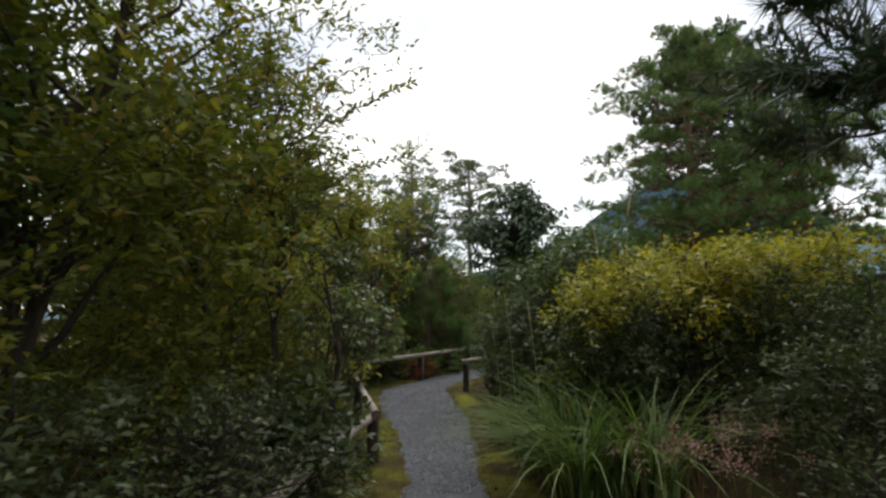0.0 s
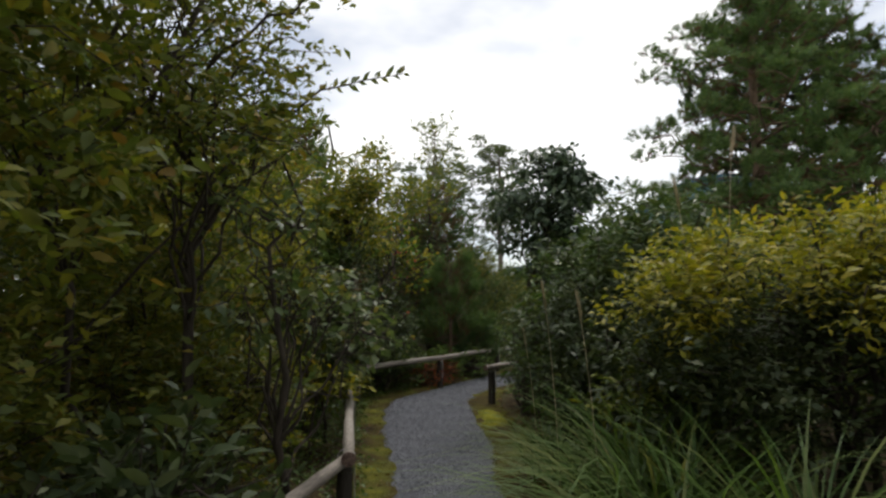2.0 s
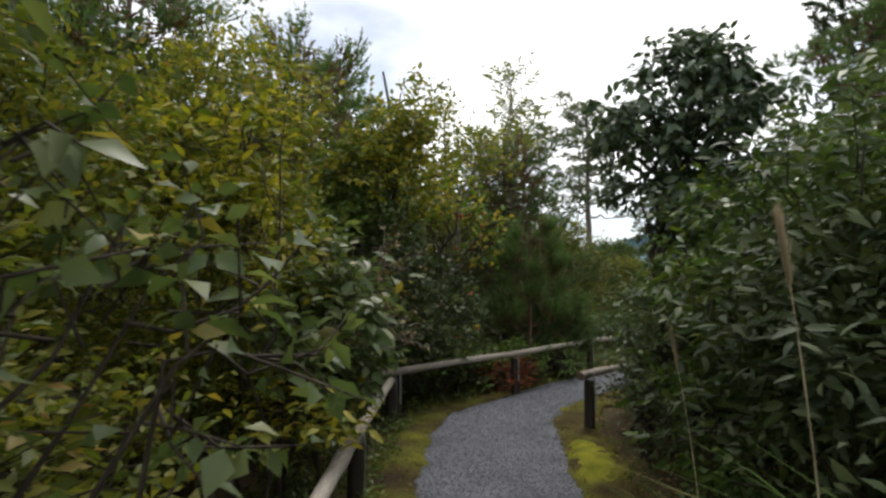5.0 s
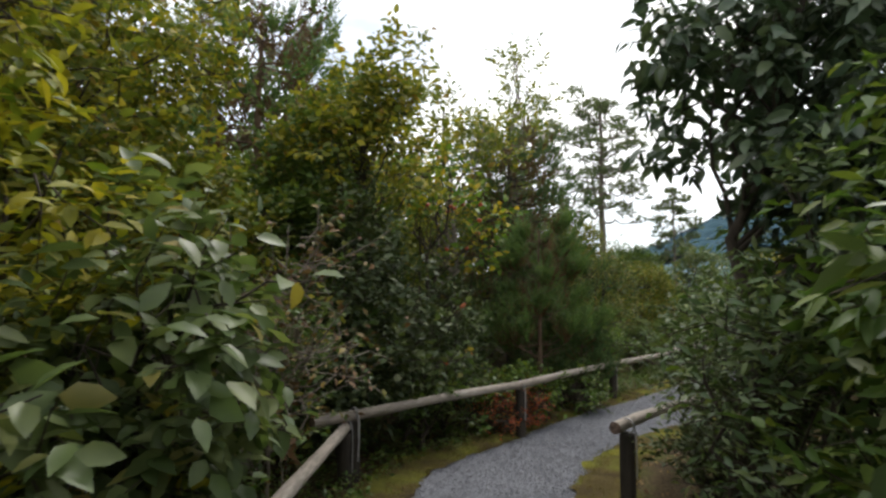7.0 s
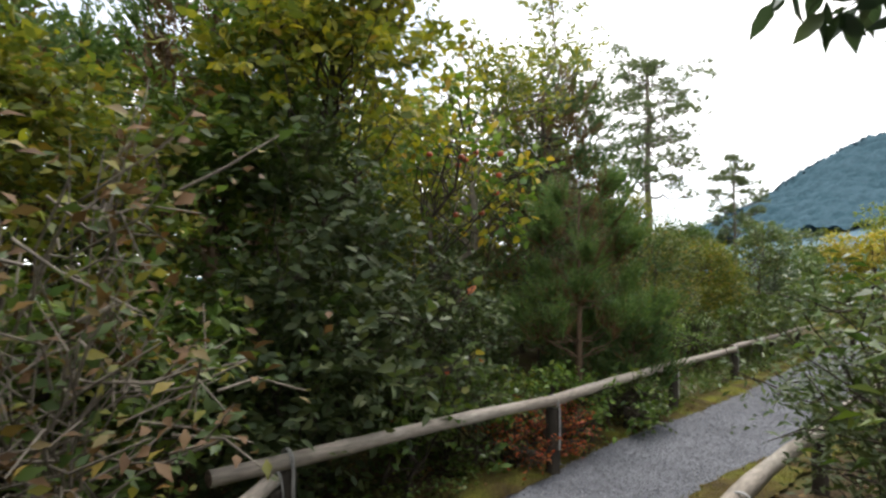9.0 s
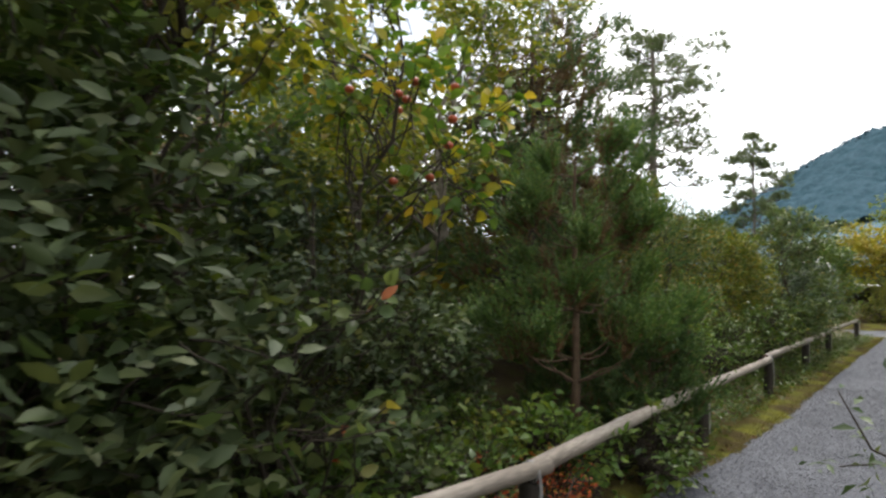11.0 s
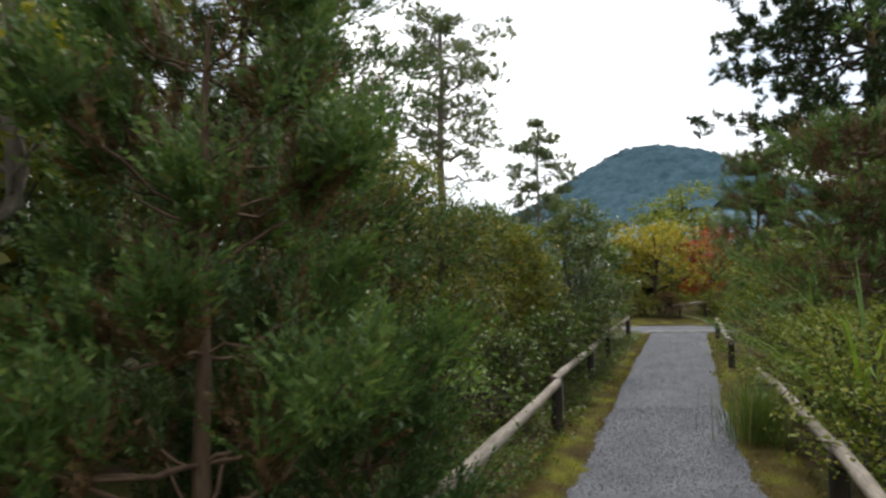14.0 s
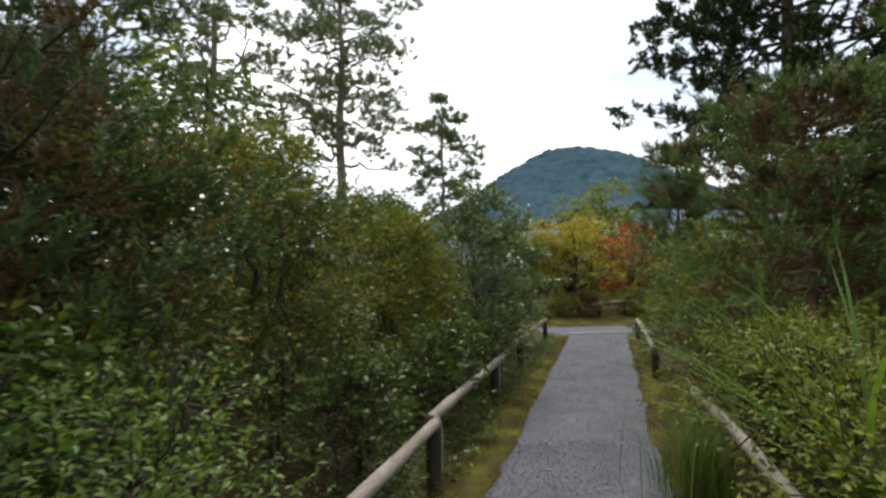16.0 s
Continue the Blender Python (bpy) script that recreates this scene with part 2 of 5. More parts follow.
def leaves(P, D, N, L, W, fold=0.14, bend=0.18, fine=True):
    """Leaf blades from base points, directions, normals, lengths and widths."""
    D = unit(D)
    S = unit(np.cross(D, N))
    N = np.cross(S, D)
    L, W = np.asarray(L)[:, None], np.asarray(W)[:, None]
    tip = P + D * L - N * L * bend
    mid = P + D * L * 0.48
    left, right = mid + S * W * 0.5 + N * W * fold, mid - S * W * 0.5 + N * W * fold
    n = len(P)
    if fine and L.mean() < 0.08:
        v = np.stack([P, left, mid, right, tip], 1).reshape(-1, 3)
        t3 = np.array([[0, 2, 1], [0, 3, 2], [1, 2, 4], [2, 3, 4]])
        return v, (np.arange(n)[:, None, None] * 5 + t3).reshape(-1, 3)
    if fine:
        a, c = P + D * L * 0.3 - N * L * 0.02, P + D * L * 0.66 - N * L * bend * 0.4
        la, ra = a + S * W * 0.46 + N * W * fold, a - S * W * 0.46 + N * W * fold
        lc, rc = c + S * W * 0.4 + N * W * fold * 0.8, c - S * W * 0.4 + N * W * fold * 0.8
        v = np.stack([P, la, a, ra, lc, c, rc, tip], 1).reshape(-1, 3)
        k = np.arange(n)[:, None, None] * 8
        t3 = np.array([[0, 2, 1], [0, 3, 2], [4, 5, 7], [5, 6, 7], [1, 2, 5], [1, 5, 4], [2, 3, 6], [2, 6, 5]])
        return v, (k + t3).reshape(-1, 3)
    v = np.stack([P, left, tip, right], 1).reshape(-1, 3)
    return v, (np.arange(n)[:, None] * 4 + np.array([0, 3, 2, 1]))


def needles(P, D, L, W):
    """Needles: slim three-cornered blades."""
    D = unit(D)
    S = unit(np.cross(D, np.roll(D, 1, axis=1) + 0.31))
    v = np.stack([P - S * W[:, None] / 2, P + S * W[:, None] / 2, P + D * L[:, None]], 1).reshape(-1, 3)
    return v, np.arange(len(P) * 3).reshape(-1, 3)


def tubes(lines, sides=6):
    """Tapered round tubes along lines of (points, radii)."""
    vs, fs, at = [], [], 0
    a = np.linspace(0, 2 * math.pi, sides, endpoint=False)
    for pts, rad in lines:
        pts, rad = np.asarray(pts, float), np.asarray(rad, float)
        t = unit(np.gradient(pts, axis=0))
        ref = np.array([0.0, 0.0, 1.0]) if abs(t[0][2]) < 0.8 else np.array([1.0, 0.0, 0.0])
        s = unit(np.cross(t, ref))
        u = np.cross(s, t)
        ring = pts[:, None] + rad[:, None, None] * (np.cos(a)[None, :, None] * s[:, None] + np.sin(a)[None, :, None] * u[:, None])
        k = len(pts)
        vs.append(ring.reshape(-1, 3))
        i, j = np.meshgrid(np.arange(k - 1), np.arange(sides), indexing="ij")
        j2 = (j + 1) % sides
        fs.append(at + np.stack([i * sides + j, i * sides + j2, (i + 1) * sides + j2, (i + 1) * sides + j], -1).reshape(-1, 4))
        at += k * sides
    return np.concatenate(vs), np.concatenate(fs)


def crooked(rng, a, b, wobble, steps=6, sag=0.0):
    """A crooked line from a to b."""
    s = np.linspace(0, 1, steps)[:, None]
    p = np.asarray(a) * (1 - s) + np.asarray(b) * s
    w = rng.normal(0, wobble, (steps, 3)) * np.sin(s * math.pi) ** 0.7
    p = p + w
    p[:, 2] -= sag * (s[:, 0] * (1 - s[:, 0]))
    return p


def in_blobs(rng, blobs, n, shell=0.45, gaps=0.0):
    """Twig places in a crown of ellipsoids, gathered into boughs with gaps between, and the ways outwards."""
    vol = np.array([b[3] * b[4] * b[5] for b in blobs]) ** 0.67
    m = max(10, n // (13 if n > 350 else 6))
    k = rng.choice(len(blobs), int(m * 2.6), p=vol / vol.sum())
    b = np.array(blobs, float)[k]
    d = unit(rng.normal(size=(len(k), 3)))
    r = shell + (1 - shell) * rng.random(len(k)) ** 0.6
    lump = 1 + 0.13 * np.sin(d[:, 0] * 5.1 + k) * np.sin(d[:, 1] * 4.3 + 2 * k) + 0.13 * np.sin(d[:, 2] * 7 + d[:, 0] * 6 + k)
    c = b[:, :3] + d * b[:, 3:] * (r * lump)[:, None]
    f = c / 0.42
    q = np.sin(f[:, 0] + 1.3 * np.sin(f[:, 2])) + np.sin(f[:, 1] * 1.1 + 1.7) + np.sin(f[:, 2] * 1.2 + f[:, 0] * 0.4)
    keep = q > np.quantile(q, gaps * 0.6)
    c, b = c[keep][:m], b[keep][:m]
    d = unit(d / np.array(blobs, float)[k][:, 3:])[keep][:m]
    pick = rng.integers(0, len(c), int(n * 1.5))
    off = np.clip(rng.normal(size=(len(pick), 3)), -1.7, 1.7)
    size = np.clip(0.17 * b[pick, 3:].mean(1), 0.05, 0.34) * rng.uniform(0.7, 1.25, len(c))[pick]
    p = c[pick] + off * size[:, None] * np.array([1.15, 1.15, 0.5])
    way = unit(d[pick] * 0.7 + unit(off) * 0.7 + np.array([0, 0, 0.15]))
    high = p[:, 2] > 0.03
    return p[high][:n], way[high][:n]


def crown_leaves(rng, p, d, per, twig, leaf, width, up=0.25, flat=0.5, fine=True, hang=0.0):
    """Sprays of leaves: each twig carries leaves to both sides."""
    n = len(p)
    way = unit(d * 0.8 + rng.normal(0, 0.55, (n, 3)) + np.array([0, 0, up]))
    s = (np.arange(per) + 0.6) / per
    P = p[:, None] + way[:, None] * (twig * s)[None, :, None]
    P = P + rng.normal(0, twig * 0.06, P.shape)
    side = unit(np.cross(way, np.array([0, 0, 1.0])) + 1e-3)
    sign = np.where(np.arange(per) % 2, 1.0, -1.0)[None, :, None]
    D = way[:, None] * 0.55 + side[:, None] * sign * 0.8 + rng.normal(0, 0.35, P.shape)
    D[..., 2] -= hang
    N = np.array([0, 0, flat]) + rng.normal(0, 0.45, P.shape) + d[:, None] * 0.25
    L = leaf * rng.uniform(0.6, 1.2, n * per)
    v, f = leaves(P.reshape(-1, 3), D.reshape(-1, 3), N.reshape(-1, 3), L, L * width * rng.uniform(0.85, 1.15, n * per), fine=fine)
    ends = p + way * twig
    return v, f, ends


def broadleaf(name, x, y, blobs, mat, label, category, twigs=700, per=7, twig=0.22, leaf=0.055, width=0.5, trunk=0.05, lean=(0, 0),
              fork=0.35, limbs=28, bark=None, gaps=0.35, up=0.25, flat=0.5, fine=True, hang=0.0, seed=1, stems=1, group="", shell=0.45, second=None):
    """A tree or shrub: one or more stems, limbs into the crown, and the crown's leaves."""
    rng = np.random.default_rng(seed)
    root = thing(name, x, y, label, category, group, z=ground_z(x, y))
    p, d = in_blobs(rng, blobs, twigs, shell, gaps)
    v, f, ends = crown_leaves(rng, p, d, per, twig, leaf, width, up, flat, fine, hang)
    top = np.average([b[:3] for b in blobs], axis=0, weights=[b[5] for b in blobs])
    zt = max(b[2] + b[5] * 0.6 for b in blobs)
    thin = []
    for s in range(stems):
        off = rng.normal(0, 0.1 if stems > 1 else 0.0, 2)
        end = np.array([top[0] + lean[0] + off[0] * 1.6, top[1] + lean[1] + off[1] * 1.6, zt])
        spine = crooked(rng, (off[0], off[1], -0.08), end, 0.06 * zt ** 0.5, 9)
        lines = [(spine, np.linspace(trunk, trunk * 0.22, 9) * (1 if s == 0 else 0.7))]
        for e in p[rng.choice(len(p), min(limbs // stems, len(p)), replace=False)]:
            h = np.clip(e[2] / zt - rng.uniform(0.12, 0.3), fork * rng.uniform(0.6, 1), 0.92)
            k = h * 8
            i = int(k)
            a = spine[i] * (1 - k + i) + spine[min(i + 1, 8)] * (k - i)
            r = trunk * (0.5 - 0.38 * h)
            thin.append((crooked(rng, a, e, 0.06, 6, -0.1), np.linspace(r, 0.004, 6)))
        tv, tf = tubes(lines, 8)
        part("trunk" if stems == 1 else "stem", smooth(mesh_of("trunk", tv, tf)), bark or M_BARK, root)
    some = rng.choice(len(p), min(len(p), 130), replace=False)
    wv, wf = tubes([(np.stack([p[i] - d[i] * twig * 0.7, p[i], ends[i]]), (0.005, 0.004, 0.002)) for i in some] + thin, 4)
    tagged(part("branchwork", mesh_of("branchwork", wv, wf), bark or M_BARK, root), kind="stuff")
    if second:
        mask = np.repeat(rng.random(len(p) * per) < second[1], len(f) // (len(p) * per))
        tagged(part("tinted_foliage", mesh_of("tinted_foliage", v, f[mask]), second[0], root, second[2]), kind="stuff")
        f = f[~mask]
    part("crown" if category == "tree" else "foliage", mesh_of("crown", v, f), mat, root)
    return root


def conifer(name, x, y, height, radius, mat, label, base=0.2, whorls=14, per=7, tuft=26, needle=0.11, nw=0.004, rise=0.45, trunk=0.07,
            bark=None, seed=1, along=6, top_r=0.15, density=1.0, group="", pads=False, lean=(0.0, 0.0), brown=0.0, spray=False, fan=0.62, inner=0.75, shoot=0.0, limb=0.3):
    """A conifer: straight stem, whorled limbs, and brushes of needles along and at the end of every limb."""
    rng = np.random.default_rng(seed)
    root = thing(name, x, y, label, "tree", group, z=ground_z(x, y))
    zs = np.linspace(0, 1, 9)
    stem = np.stack([lean[0] * zs ** 1.5 + rng.normal(0, 0.012 * height ** 0.5, 9), lean[1] * zs ** 1.5 + rng.normal(0, 0.012 * height ** 0.5, 9), height * zs - 0.05], 1)
    lines = [(stem, np.linspace(trunk, trunk * 0.18, 9))]
    P, D = [], []
    for w in range(whorls):
        h = base + (1 - base) * (w + rng.uniform(0, 0.6)) / whorls
        k = min(h * 8, 7.99)
        a = stem[int(k)] * (1 - k + int(k)) + stem[int(k) + 1] * (k - int(k))
        reach = radius * (top_r + (1 - top_r) * (1 - (h - base) / (1 - base)) ** (0.5 if pads else 0.75))
        for b in range(per):
            if rng.random() > density:
                continue
            t = 2 * math.pi * (b + rng.uniform(-0.3, 0.3)) / per + w * 0.9
            r = reach * rng.uniform(0.55, 1.08)
            e = a + np.array([math.cos(t) * r, math.sin(t) * r, r * rise * rng.uniform(0.3, 1.2)])
            line = crooked(rng, a, e, 0.04 * r, 6, 0.25 * r)
            lines.append((line, np.linspace(trunk * limb * (1 - 0.6 * h), 0.004, 6)))
            dirn = unit(e - a)
            for s in range(along):
                if pads:
                    u = (1.0, 0.76, 0.5)[s % 3]
                    q = a * (1 - u) + line[-1] * u + unit(rng.normal(0, 1, 3)) * np.array([1, 1, 0.5]) * rng.random() ** 0.4 * (0.17 * r + 0.06)
                else:
                    u = 1 - (s / along) * inner
                    q = a * (1 - u) + line[-1] * u + np.clip(rng.normal(0, 1, 3), -1.6, 1.6) * (0.06 * r + 0.015) * np.array([1, 1, 0.7])
                P.append(q)
                D.append(unit(dirn * (0.35 if pads else 0.8) + rng.normal(0, 0.4, 3) + np.array([0, 0, 0.5 + rise * 0.6])))
    for s in range(6):
        P.append(stem[-1] - np.array([0, 0, 0.05 * s * height ** 0.5]))
        D.append(np.array([rng.normal(0, 0.3), rng.normal(0, 0.3), 1.0]))
    P, D = np.array(P), unit(np.array(D))
    n = len(P)
    u = rng.random((n, tuft))
    base_p = P[:, None] + D[:, None] * ((u - 0.3) * (shoot or needle * 2.2))[..., None]
    way = D[:, None] * 0.6 + unit(rng.normal(0, 1, (n, tuft, 3))) * fan
    L = needle * rng.uniform(0.7, 1.2, n * tuft)
    if spray:
        v, f = leaves(base_p.reshape(-1, 3), way.reshape(-1, 3), np.array([0, 0, 1.0]) + rng.normal(0, 0.4, (n * tuft, 3)), L, L * nw, fine=False)
    else:
        v, f = needles(base_p.reshape(-1, 3), way.reshape(-1, 3), L, np.full(n * tuft, nw))
    tv, tf = tubes(lines[:1], 10)
    part("trunk", smooth(mesh_of("trunk", tv, tf)), bark or M_BARK_PINE, root)
    tv, tf = tubes(lines[1:], 5)
    tagged(part("branchwork", smooth(mesh_of("branchwork", tv, tf)), bark or M_BARK_PINE, root), kind="stuff")
    if brown:
        inner = np.repeat(rng.random(n) < brown, tuft)
        part("dead_needles", mesh_of("dead_needles", v, f[inner]), M_BROWN, root, "rust brown withered needles")
        f = f[~inner]
    part("crown", mesh_of("crown", v, f), mat, root)
    return root


def cedar(name, x, y, height, radius, mat, label, base=0.12, whorls=13, per=6, fans=4, cords=9, cord=0.2, needle=0.046, nw=0.013, dense=22, rise=0.55,
          trunk=0.05, top_r=0.3, brown=0.2, seed=1, bark=None, lean=(0.0, 0.0), flat=0.0, spread=0.6):
    """A cedar: upswept limbs that end in fans of cord-like shoots, each set all round with short needles."""
    rng = np.random.default_rng(seed)
    root = thing(name, x, y, label, "tree", "", z=ground_z(x, y))
    zs = np.linspace(0, 1, 9)
    stem = np.stack([lean[0] * zs ** 1.4, lean[1] * zs ** 1.4, height * zs - 0.06], 1) + rng.normal(0, 0.012, (9, 3)) * np.array([1, 1, 0])
    lines, P, D, inside = [(stem, np.linspace(trunk, trunk * 0.2, 9))], [], [], []
    for w in range(whorls):
        h = base + (0.97 - base) * (w + rng.uniform(0, 0.7)) / whorls
        k = min(h * 8, 7.99)
        a = stem[int(k)] * (1 - k + int(k)) + stem[int(k) + 1] * (k - int(k))
        reach = radius * (top_r + (1 - top_r) * math.sqrt(max(0.0, 1 - (h - base) / (1 - base))))
        for b in range(per):
            t = 2 * math.pi * (b + rng.uniform(-0.35, 0.35)) / per + w * 1.1
            r = reach * rng.uniform(0.5, 1.1)
            e = a + np.array([math.cos(t) * r, math.sin(t) * r, r * rise * rng.uniform(0.1, 1.0)])
            line = crooked(rng, a, e, 0.03 * r, 7, 0.35 * r)
            lines.append((line, np.linspace(max(0.006, trunk * 0.3 * (1 - 0.6 * h)), 0.003, 7)))
            out = unit(e - a)
            for q in range(fans):
                u = 1.0 - spread * q / fans
                i = min(int(u * 6), 5)
                c = line[i] * (1 - u * 6 + i) + line[i + 1] * (u * 6 - i) + rng.normal(0, 0.035, 3) * (0.5 + r)
                axis = unit(out * (0.55 + flat) + np.array([0, 0, 0.85 - 0.7 * flat]) + rng.normal(0, 0.22, 3))
                side = unit(np.cross(axis, rng.normal(0, 1, 3) + np.array([0, 0, flat * 3])))
                for g in range(cords):
                    v = (g + 0.5) / cords * 2 - 1
                    P.append(c + side * v * cord * 0.3 + rng.normal(0, 0.012, 3))
                    D.append(unit(axis + side * v * 0.75 + rng.normal(0, 0.16, 3)))
                    inside.append(u < 0.72)
    P, D, inside = np.array(P), np.array(D), np.array(inside)
    n = len(P)
    length = cord * rng.uniform(0.55, 1.1, n)
    u = np.linspace(0, 1, dense)[None, :] + rng.normal(0, 0.02, (n, dense))
    at = P[:, None] + D[:, None] * (u * length[:, None])[..., None]
    at[..., 2] += (0.18 * length[:, None] * u ** 2)
    way = D[:, None] * 0.9 + unit(rng.normal(0, 1, (n, dense, 3))) * 0.75
    L = (needle * rng.uniform(0.75, 1.2, (n, dense)) * (1.1 - 0.5 * np.clip(u, 0, 1))).ravel()
    v, f = needles(at.reshape(-1, 3), way.reshape(-1, 3), L, np.full(n * dense, nw))
    tv, tf = tubes(lines[:1], 10)
    part("trunk", smooth(mesh_of("trunk", tv, tf)), bark or M_BARK_PINE, root)
    tv, tf = tubes(lines[1:], 5)
    tagged(part("branchwork", smooth(mesh_of("branchwork", tv, tf)), bark or M_BARK_PINE, root), kind="stuff")
    dead = np.repeat(inside & (rng.random(n) < brown * 2), dense)
    if dead.any():
        tagged(part("dead_needles", mesh_of("dead_needles", v, f[dead]), M_BROWN, root, "rust brown withered needles"), kind="stuff")
    part("crown", mesh_of("crown", v, f[~dead]), mat, root)
    return root


def open_pine(name, x, y, height, radius, mat, label, base=0.5, limbs=26, subs=4, tufts=9, puff=0.3, tuft=34, needle=0.11, nw=0.012, trunk=0.15,
              crown=(0.9, 1.0, 0.75, 0.4), rise=0.35, seed=1, bark=None, lean=(0.0, 0.0), brown=0.0):
    """A pine with a bare straight stem, crooked limbs and rounded puffs of needles at every branch end."""
    rng = np.random.default_rng(seed)
    root = thing(name, x, y, label, "tree", "", z=ground_z(x, y))
    zs = np.linspace(0, 1, 12)
    stem = np.stack([lean[0] * zs ** 1.5, lean[1] * zs ** 1.5, (height - puff) * zs - 0.06], 1) + rng.normal(0, 0.01 * height ** 0.5, (12, 3)) * np.array([1, 1, 0])
    lines, P, D = [(stem, np.linspace(trunk, trunk * 0.32, 12))], [], []
    for w in range(limbs):
        s = (w + rng.uniform(0, 0.9)) / limbs
        k = min((base + (1 - base) * s) * 11, 10.99)
        a = stem[int(k)] * (1 - k + int(k)) + stem[int(k) + 1] * (k - int(k))
        r = radius * np.interp(s, np.linspace(0, 1, len(crown)), crown) * rng.uniform(0.6, 1.08)
        t = w * 2.4 + rng.uniform(-0.4, 0.4)
        e = a + np.array([math.cos(t) * r, math.sin(t) * r, r * rise * rng.uniform(-0.1, 1.2)])
        line = crooked(rng, a, e, 0.075 * r, 8, 0.2 * r)
        thick = trunk * 0.26 * (1.1 - 0.6 * s)
        lines.append((line, np.linspace(thick, 0.012, 8)))
        for b in range(subs):
            i = 7 if b == 0 else rng.integers(3, 8)
            c = line[i]
            g = c + np.array([rng.normal(0, 0.26), rng.normal(0, 0.26), rng.uniform(0.0, 0.3)]) * r * (0.2 if b == 0 else 1)
            lines.append((crooked(rng, c, g, 0.03 * r, 5), np.linspace(max(0.01, thick * 0.35), 0.005, 5)))
            for q in range(tufts):
                o = unit(rng.normal(0, 1, 3))
                o[2] = abs(o[2]) - 0.25
                P.append(g + o * puff * np.array([1, 1, 0.8]) * rng.uniform(0.35, 1.0))
                D.append(unit(o + np.array([0, 0, 0.5]) + rng.normal(0, 0.2, 3)))
    for q in range(tufts * 3):
        o = unit(rng.normal(0, 1, 3))
        P.append(stem[-1] + o * puff * rng.uniform(0.3, 1.0))
        D.append(unit(o + np.array([0, 0, 0.6])))
    P, D = np.array(P), np.array(D)
    n = len(P)
    at = P[:, None] + D[:, None] * ((rng.random((n, tuft)) - 0.4) * needle)[..., None]
    way = D[:, None] * 0.75 + unit(rng.normal(0, 1, (n, tuft, 3))) * 0.75
    L = needle * rng.uniform(0.7, 1.2, n * tuft)
    v, f = needles(at.reshape(-1, 3), way.reshape(-1, 3), L, np.full(n * tuft, nw))
    tv, tf = tubes(lines[:1], 10)
    part("trunk", smooth(mesh_of("trunk", tv, tf)), bark or M_BARK_PINE, root)
    tv, tf = tubes(lines[1:], 5)
    tagged(part("branchwork", smooth(mesh_of("branchwork", tv, tf)), bark or M_BARK_PINE, root), kind="stuff")
    if brown:
        dead = np.repeat((rng.random(n) < brown) & (D[:, 2] < 0.55), tuft)
        tagged(part("dead_needles", mesh_of("dead_needles", v, f[dead]), M_BROWN, root, "rust brown withered needles"), kind="stuff")
        f = f[~dead]
    part("crown", mesh_of("crown", v, f), mat, root)
    return root


def blades(rng, n, spread, length, width, arch, steps=6):
    """Arching grass blades from a tuft at the origin."""
    a, r0 = rng.uniform(0, 2 * math.pi, n), np.abs(rng.normal(0, spread, n))
    L, out = length * rng.uniform(0.55, 1.15, n), arch * rng.uniform(0.35, 1.3, n)
    s = np.linspace(0, 1, steps)
    reach = (out * L)[:, None] * s ** 1.7
    z = L[:, None] * (s - 0.42 * np.clip(out, 0, 1.4)[:, None] * s ** 2.6)
    c = np.stack([np.cos(a), np.sin(a)], 1)
    bx = np.cos(a * 3.7) * r0
    by = np.sin(a * 3.7) * r0
    mid = np.stack([bx[:, None] + c[:, :1] * reach, by[:, None] + c[:, 1:] * reach, z], -1)
    side = np.stack([-c[:, 1], c[:, 0], np.zeros(n)], 1)
    w = width * rng.uniform(0.7, 1.2, n)[:, None] * np.array([0.8, 1.0, 0.95, 0.8, 0.5, 0.06])[None, :steps]
    v = np.stack([mid - side[:, None] * w[..., None] / 2, mid + side[:, None] * w[..., None] / 2], 2).reshape(-1, 3)
    k = np.arange(steps - 1) * 2
    q = np.stack([k, k + 1, k + 3, k + 2], 1)
    return v, (np.arange(n)[:, None, None] * steps * 2 + q).reshape(-1, 4)


def grass_clump(x, y, n, length, width, label, seed, spread=0.12, arch=0.75, group="grass clumps", name="grass_clump", mat=None):
    rng = np.random.default_rng(seed)
    root = thing(name, x, y, label, "grass", group, z=ground_z(x, y))
    v, f = blades(rng, n, spread, length, width, arch)
    tagged(part("grass", mesh_of("grass", v, f), mat or M_GRASS, root), kind="stuff")
    return root


# ---- lay of the land ----
LEFT = np.array([(0.6, -6), (0.65, 3.5), (0.62, 4.75), (0.45, 6.2), (0.12, 7.7), (-0.1, 8.7), (-0.32, 9.9), (-0.3, 11.0), (0.0, 11.75), (0.38, 12.65),
                 (1.05, 14.2), (1.72, 15.25), (2.6, 17.1), (3.6, 19.35), (5.4, 23.3), (7.3, 27.4), (8.0, 28.8)])
RIGHT = np.array([(1.75, -6), (1.5, 3.5), (1.36, 4.75), (1.34, 6.4), (1.32, 7.7), (1.2, 8.7), (1.03, 10.0), (0.96, 10.9), (1.15, 11.9), (1.55, 12.65),
                  (2.4, 13.9), (3.2, 15.2), (4.0, 17.0), (5.0, 19.2), (6.8, 22.9), (8.9, 27.2), (9.6, 28.5)])


def edges_at(y):
    return np.interp(y, LEFT[:, 1], LEFT[:, 0]), np.interp(y, RIGHT[:, 1], RIGHT[:, 0])


def off_path(x, y):
    l, r = edges_at(y)
    return np.maximum(np.maximum(l - x, x - r), 0.0) * 0.9


